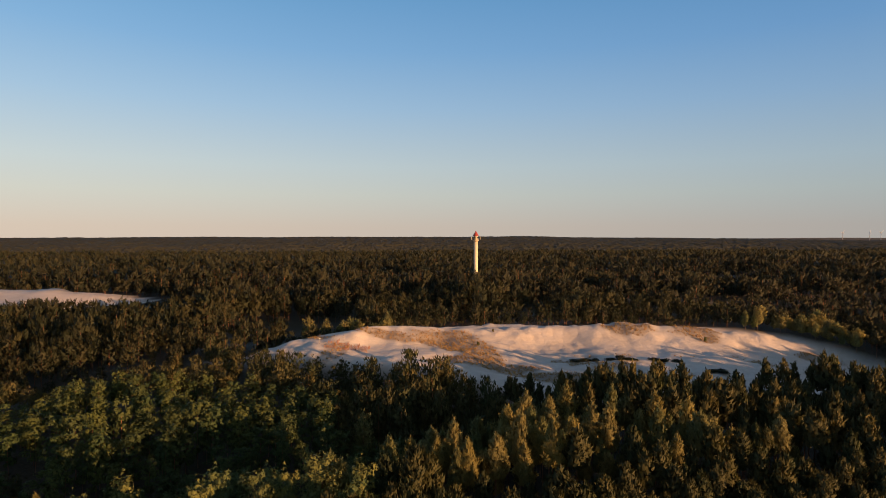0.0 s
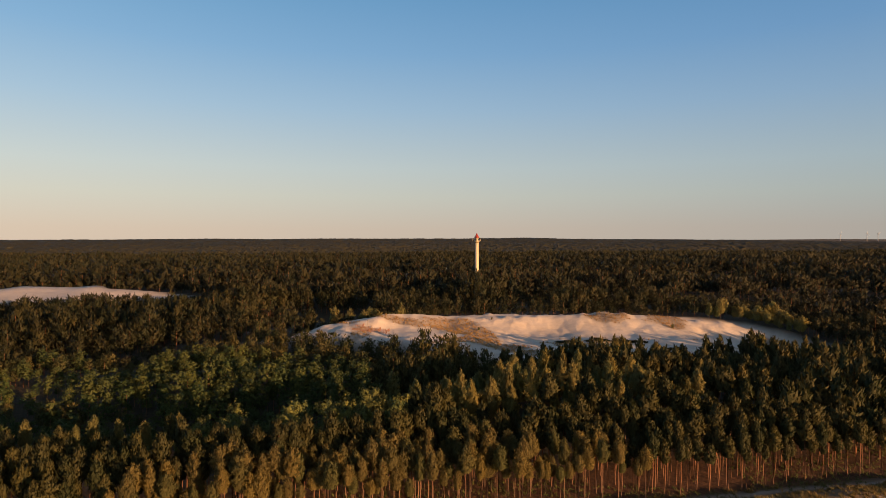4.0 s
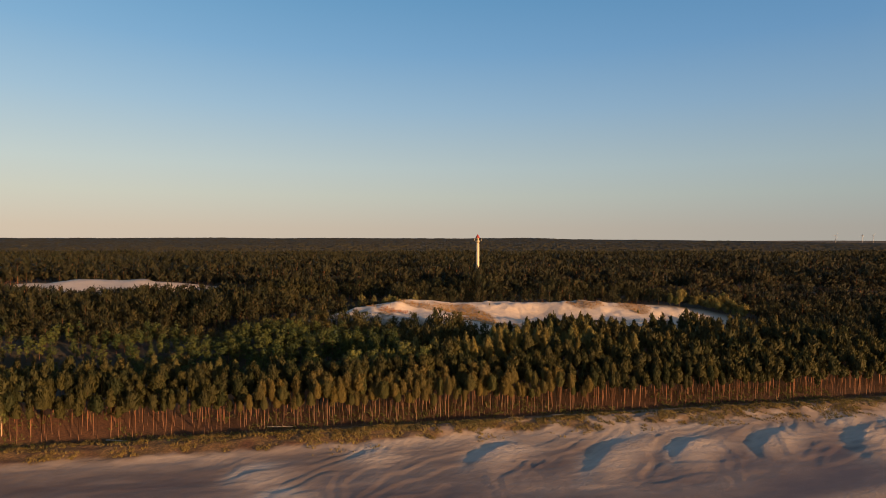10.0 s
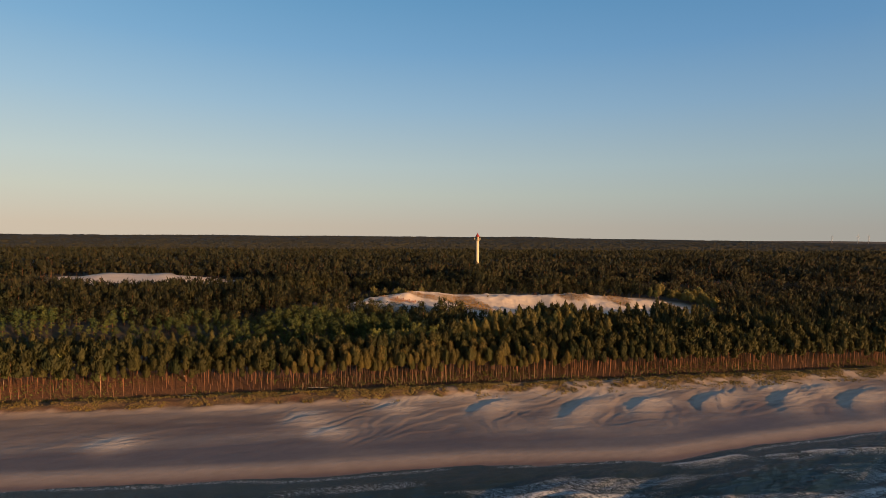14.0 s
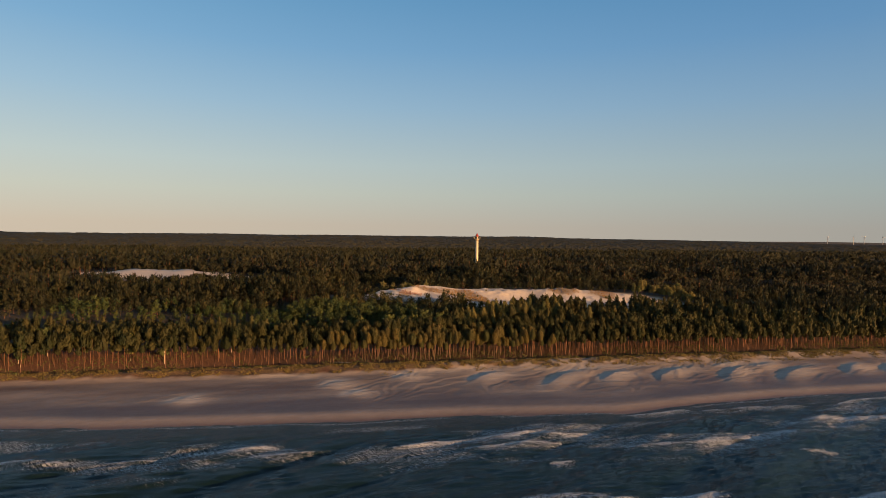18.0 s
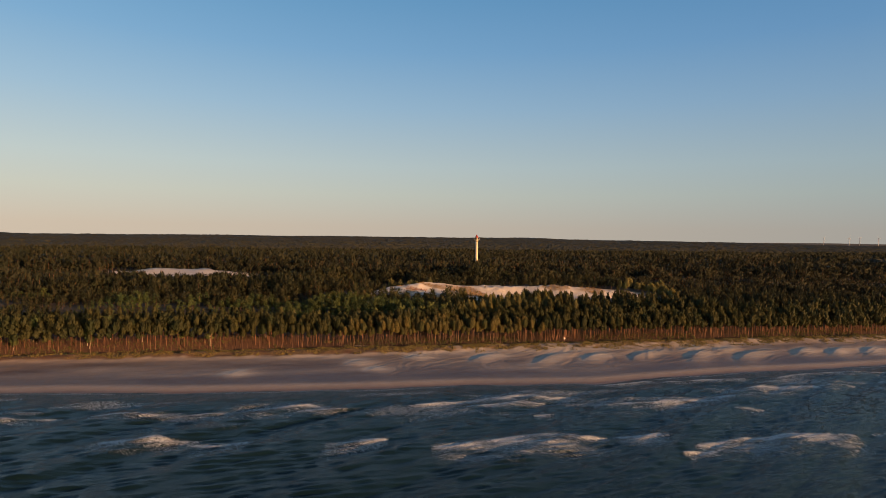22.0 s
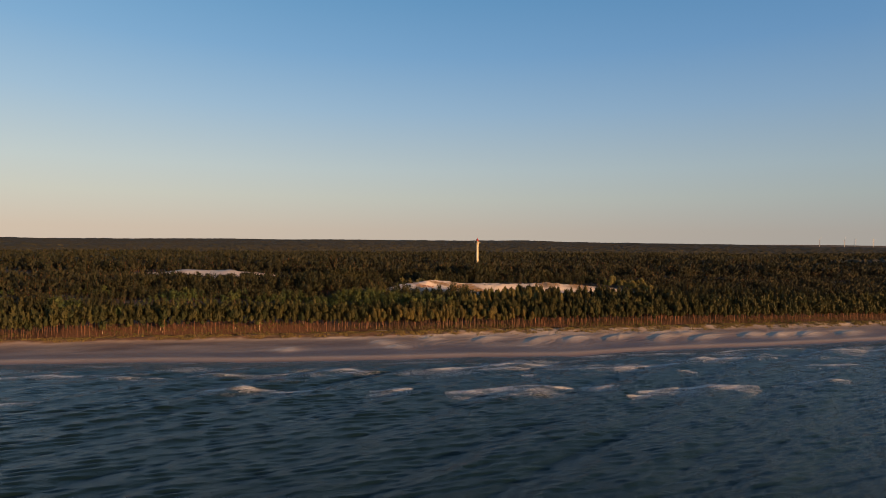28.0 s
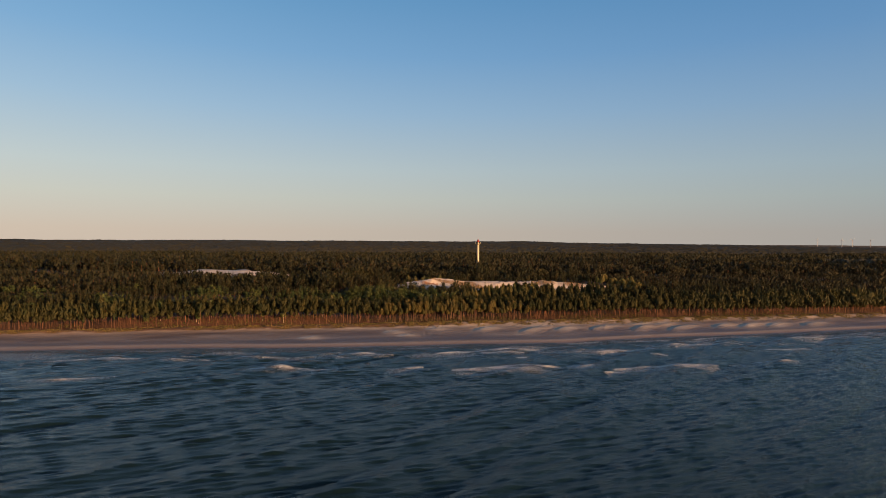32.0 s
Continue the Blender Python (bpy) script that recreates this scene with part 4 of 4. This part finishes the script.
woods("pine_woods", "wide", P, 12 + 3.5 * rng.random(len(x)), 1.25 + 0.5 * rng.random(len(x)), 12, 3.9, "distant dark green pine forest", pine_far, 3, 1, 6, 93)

ring = growing(1180, 4700, 8.0, 1.0045)
ang = np.linspace(-0.78, 0.78, 300)
RR, AA = np.meshgrid(ring, ang, indexing="ij")
rng = np.random.default_rng(95)
RR = RR + (rng.random(RR.shape) - 0.5) * np.gradient(ring)[:, None] * 0.8
FX, FY = RR * np.sin(AA), RR * np.cos(AA) - 120
FZ = land(FX, FY) + 5 + 9 * rng.random(FX.shape) ** 1.5 * np.interp(RR, (1180, 4700), (1.0, 0.7))
idx = np.arange(FX.size).reshape(FX.shape)
quads = np.stack([idx[:-1, :-1], idx[1:, :-1], idx[1:, 1:], idx[:-1, 1:]], -1).reshape(-1, 4)
tint = np.clip(fbm(FX * 0.004, FY * 0.004, 97, 4) * 0.7 + 0.3 * rng.random(FX.shape), 0, 1)
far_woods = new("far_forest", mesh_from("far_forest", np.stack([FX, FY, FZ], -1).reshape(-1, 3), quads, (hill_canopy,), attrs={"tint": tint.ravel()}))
tagged(far_woods, "dark forest canopy reaching to the horizon hills", "forest", kind="stuff")


# ---- grass and low growth ----
def grass(name, x, y, tall, label, seed, mat, blades=6):
    """Tufts of blades, all in one mesh."""
    rng = np.random.default_rng(seed)
    n = len(x)
    z = land(x, y) - 0.03
    root = np.repeat(np.stack([x, y, z], -1)[:, None], blades, 1)
    size = (tall * (0.6 + 0.8 * rng.random(n)))[:, None, None]
    lean = rng.normal(size=(n, blades, 3)) * np.array([0.55, 0.55, 0.1]) + np.array([-0.15, 0.1, 1.0])
    turn = rng.random((n, blades)) * 2 * np.pi
    across = np.stack([np.cos(turn), np.sin(turn), 0 * turn], -1)
    foot = root + rng.normal(size=(n, blades, 3)) * np.array([0.22, 0.22, 0]) * size
    pts = np.stack([foot - across * size * 0.13, foot + across * size * 0.13, foot + lean * size], 2).reshape(-1, 3)
    tint = np.repeat(np.clip(fbm(x * 0.08, y * 0.08, seed, 2) * 0.8 + 0.3 * rng.random(n), 0, 1), blades * 3)
    me = mesh_from(name, pts, np.arange(len(pts)).reshape(-1, 3), (mat,), attrs={"tint": tint})
    return tagged(new(name, me), label, "grass", kind="stuff")


rng = np.random.default_rng(201)
gx = rng.uniform(-300, 320, 30000)
gv = rng.uniform(47, 69, 30000)
gy = gv + COAST * gx
good = (zones(gx, gy)[1] * (0.35 + 1.3 * step(0.42, 0.62, fbm(gx * 0.16, gy * 0.3, 211, 3))) > 0.34 + 0.5 * rng.random(30000)) & (np.abs(gx) < 0.8 * (gy + 330))
grass("marram_grass", gx[good], gy[good], 0.55, "tan marram grass on the low foredune", 203, grass_blades, 7)
gx, gv = rng.uniform(-40, 300, 15000), rng.triangular(48, 60, 65.5, 15000)
gy = gv + COAST * gx
good = fbm(gx * 0.22, gy * 0.3, 213, 3) + np.interp(gv, (48, 60), (-0.12, 0.06)) > 0.49
grass("marram_grass", gx[good], gy[good], 0.48, "pale olive marram tufts scattered over the foredune sand", 215, pale_blades, 7)
gx, gy = rng.uniform(-60, 175, 34000), rng.uniform(150, 255, 34000)
good = (zones(gx, gy)[1] > 0.12 + 0.6 * rng.random(34000)) & (dune_field(gx, gy) > 0.3)
grass("dune_grass", gx[good], gy[good], 0.55, "dry golden grass in patches on the white dune", 205, golden_blades, 6)
gx, gv = rng.uniform(-260, 280, 9000), rng.uniform(61, 80, 9000)
gy = gv + COAST * gx
good = fbm(gx * 0.06, gy * 0.12, 207, 3) > 0.52
grass("undergrowth", gx[good], gy[good], 0.5, "low green undergrowth between the first pines", 209, leaf_far, 6)

# ---- the tower ----
white_paint = plain("weathered_white_paint", (0.52, 0.46, 0.32), (0.62, 0.56, 0.42), 1.2, 0.6, 0.1)
red_tiles = plain("red_roof_sheet", (0.20, 0.025, 0.018), (0.28, 0.04, 0.03), 2.0, 0.5, 0.1)
grey_steel = plain("grey_steel", (0.30, 0.30, 0.30), (0.42, 0.42, 0.41), 3.0, 0.45, 0.05)
window_glass = plain("dark_glass", (0.02, 0.025, 0.03), (0.04, 0.045, 0.05), 2.0, 0.1, 0.02)

tower_z = float(land(np.array([22.9]), np.array([404.3]))[0])
TIP = 60.0
tower = thing("lookout_tower", (22.9, 404.3, tower_z), "slender white concrete lookout tower with a red pointed roof", "tower")
tall = TIP - tower_z
part("plinth", lathe([(2.0, -1), (2.0, 2.4), (1.6, 2.7)], 20), white_paint, tower)
part("shaft", lathe([(1.42, 0), (1.38, tall - 7.2)], 28), white_paint, tower)
part("gallery", lathe([(1.38, tall - 7.6), (2.0, tall - 6.9), (2.15, tall - 6.9), (2.15, tall - 6.6), (1.3, tall - 6.6)], 28), white_paint, tower)
part("cabin", lathe([(1.35, tall - 6.6), (1.35, tall - 3.6), (1.75, tall - 3.5)], 20), white_paint, tower)
part("roof", lathe([(2.05, tall - 3.65), (2.0, tall - 3.45), (0.12, tall - 0.2), (0.02, tall)], 16), red_tiles, tower, "red conical roof")
for k in range(8):
    a = k * math.pi / 4 + 0.2
    part("cabin_window", block(0.06, 0.7, 1.1, (1.36 * math.cos(a), 1.36 * math.sin(a), tall - 4.8), 0.01, a), window_glass, tower)
for z in (tall - 6.0, tall - 5.55):
    bm = bmesh.new()
    for k in range(24):
        a, b = 2 * math.pi * k / 24, 2 * math.pi * (k + 1) / 24
        q = rod((2.05 * math.cos(a), 2.05 * math.sin(a), z), (2.05 * math.cos(b), 2.05 * math.sin(b), z), 0.03, sides=4)
        me_tmp = bpy.data.meshes.new("t")
        q.to_mesh(me_tmp)
        q.free()
        bm.from_mesh(me_tmp)
        bpy.data.meshes.remove(me_tmp)
    part("rail", bm, grey_steel, tower)
for k in range(12):
    a = 2 * math.pi * k / 12
    part("rail_post", rod((2.05 * math.cos(a), 2.05 * math.sin(a), tall - 6.6), (2.05 * math.cos(a), 2.05 * math.sin(a), tall - 5.5), 0.035, sides=5), grey_steel, tower)
for k in range(4):
    a = math.pi * (0.04 + k * 0.5)
    px_, py_ = 2.9 * math.cos(a), 2.9 * math.sin(a)
    arm = part("antenna_arm", rod((1.3 * math.cos(a), 1.3 * math.sin(a), tall - 5.2), (px_, py_, tall - 5.2), 0.06), grey_steel, tower)
    part("antenna_panel", block(0.3, 0.6, 1.9, (px_ + 0.1 * math.cos(a), py_ + 0.1 * math.sin(a), tall - 5.3), 0.05, a), white_paint, tower, "white upright antenna panel")

# ---- small things ----
dry_wood = plain("dry_brushwood", (0.22, 0.10, 0.055), (0.36, 0.18, 0.10), 9.0, 0.85, 0.4)
grey_wood = plain("weathered_wood", (0.28, 0.24, 0.20), (0.46, 0.41, 0.35), 7.0, 0.85, 0.4)
white_board = plain("white_board", (0.30, 0.30, 0.29), (0.40, 0.39, 0.37), 4.0, 0.5, 0.05)


def height(x, y):
    return float(land(np.array([float(x)]), np.array([float(y)]))[0])


# low brushwood fences that hold the sand of the knoll
panel = thing("brushwood_fence", (0, 0, -60), "low reddish brushwood fence half buried in the dune sand", "fence", "sand fences on the knoll")
for k in range(4):
    part("post", rod((-1.5 + k, 0, -0.5), (-1.5 + k + 0.03, 0.02, 1.0 + 0.1 * (k % 2)), 0.055, 0.045, 6), dry_wood, panel)
for k in range(5):
    z = 0.08 + 0.17 * k
    part("brush_rail", rod((-1.6, 0.05 * (-1) ** k, z + 0.03 * (k % 3)), (1.6, -0.05 * (-1) ** k, z + 0.04 * ((k + 1) % 3)), 0.035, 0.022, 5), dry_wood, panel)
rnd = random.Random(31)
first = True
for row in range(2):
    for col in range(4):
        for turn in (0, 90):
            x, y = -36 + 3.3 * col + (0 if turn == 0 else 1.65) + 0.5 * row, 186 + 3.4 * row + (0 if turn == 0 else 1.65)
            m = pose(x, y, height(x, y), 0, rnd.uniform(-3, 3), turn + rnd.uniform(-8, 8))
            if first:
                panel.matrix_basis, first = m, False
            else:
                copy_thing(panel, m)

for k, (x, y, turn) in enumerate(((-39.5, 188.5, 10), (-32.5, 193, -15))):
    sign = thing("sign_post", (x, y, height(x, y)), "weathered wooden post with a small white notice board", "sign", "notices on the dune")
    sign.rotation_euler.z = radians(turn)
    part("post", rod((0, 0, -0.4), (0, 0, 2.1), 0.06, 0.055, 8), grey_wood, sign)
    board = part("board", block(0.5, 0.04, 0.36, (0, -0.075, 1.78), 0.008), white_board, sign, "small white board")
    for z in (1.86, 1.79, 1.71):
        part("text_bar", block(0.34, 0.006, 0.035, (0, -0.1, z)), grey_steel, board)

for x, y, tall in ((-9.8, 171, 4.2), (13, 214, 1.8), (-3, 172, 1.6), (20, 232, 1.5), (47, 176, 1.6), (66, 184, 1.3), (104, 232, 2.2)):
    bush = tree_thing("pine_bush", "wide", int(500 + x), 420, 0.95, pine_near, "low bushy green pine on the sand of the dune", "bush", "bushes on the dune")
    bush.matrix_basis = Matrix.Translation((x, y, height(x, y) - 0.15)) @ Matrix.Diagonal((tall / 6.5, tall / 6.5, tall / 10, 1))

# dark mats of low shrub on the floor of the dune
mat = tree_thing("shrub_mat", "wide", 611, 700, 0.9, leaf_far_mat, "low dark green shrub mat spreading over the dune sand", "shrub", "shrubs on the dune floor")
for k, (x, y) in enumerate(((57.5, 200), (60.5, 199.2), (63.5, 198.4), (61, 201.5), (45.5, 201), (48.5, 200), (52, 199.4), (72, 199), (75.2, 198.6), (79.6, 199.2), (85, 184.5), (88, 184))):
    m = Matrix.Translation((x, y, height(x, y) - 0.25)) @ Matrix.Rotation(k * 1.3, 4, "Z") @ Matrix.Diagonal((0.85 + 0.25 * (k % 3), 0.7, 0.10 + 0.02 * (k % 2), 1))
    if k:
        copy_thing(mat, m @ Matrix.Diagonal([1 / q for q in mat.scale] + [1]))
    else:
        mat.matrix_basis = m

# pale-barked birches at the edge of the wood
pale_bark = plain("pale_birch_bark", (0.34, 0.27, 0.20), (0.52, 0.44, 0.35), 5.0, 0.85, 0.3)
for k, x in enumerate((-196, -192.5, -190, -169, -167, -162, -148, -131, -118, -96)):
    y = COAST * x + 71.5 + 2.2 * ((k * 7) % 4)
    birch = tree_thing("birch_tree", "wide", 700 + k, 420, 0.62, leaf_near, "pale-trunked birch with an open crown at the wood's edge", "tree", "birches at the forest edge", pale_bark)
    size = 0.92 + 0.12 * (k % 3)
    birch.matrix_basis = pose(x, y, height(x, y) - 0.1, (k * 37 % 9) - 4, (k * 53 % 11) - 5, k * 77) @ Matrix.Diagonal((size * 1.15, size * 1.15, size * 1.05, 1))

# fallen trunks along the track at the forest edge
for k, (x, y, turn, ln) in enumerate(((-54, 59.5, 6, 7.0), (13, 69.2, 4, 8.5), (26, 71.8, 14, 6.0), (-92, 49.0, -3, 5.5))):
    log = thing("fallen_log", (x, y, height(x, y) + 0.12), "pale barkless fallen pine trunk lying beside the track", "log", "fallen trunks")
    log.rotation_euler = (0, radians(1.5), radians(turn))
    part("trunk", lathe([(0.20, 0), (0.19, ln * 0.3), (0.15, ln * 0.8), (0.10, ln)], 10), grey_wood, log).rotation_euler = (0, radians(90), 0)
    for j in range(4):
        part("branch_stub", rod((ln * (0.3 + 0.16 * j), 0, 0.1), (ln * (0.33 + 0.16 * j), 0.25 * (-1) ** j, 0.42), 0.045, 0.02, 5), grey_wood, log)

# wind turbines on the far hills
blade_white = plain("turbine_white", (0.36, 0.37, 0.38), (0.44, 0.44, 0.45), 0.5, 0.4, 0.02)
for k, (x, y, spin) in enumerate(((2690, 3700, 10), (2775, 3720, 50), (2885, 3700, 85), (2560, 3760, 30))):
    z0 = height(x, y)
    hub = 92.0 - z0
    mill = thing("wind_turbine", (x, y, z0), "white three-bladed wind turbine on a far wooded hill", "wind turbine", "wind turbines on the horizon")
    part("mast", lathe([(2.0, 0), (1.1, hub)], 16), blade_white, mill)
    part("nacelle", block(2.6, 8, 2.8, (0, 1.0, hub + 0.8), 0.4), blade_white, mill)
    part("hub", lathe([(1.3, -0.8), (1.2, 0.6), (0.3, 1.6)], 12), blade_white, mill).matrix_basis = pose(0, -3.2, hub + 0.8, 90, 0, 0)
    for j in range(3):
        a = radians(spin + 120 * j)
        part("blade", rod((0, -3.6, hub + 0.8), (20 * math.sin(a), -3.6, hub + 0.8 + 20 * math.cos(a)), 0.75, 0.15, 6), blade_white, mill)
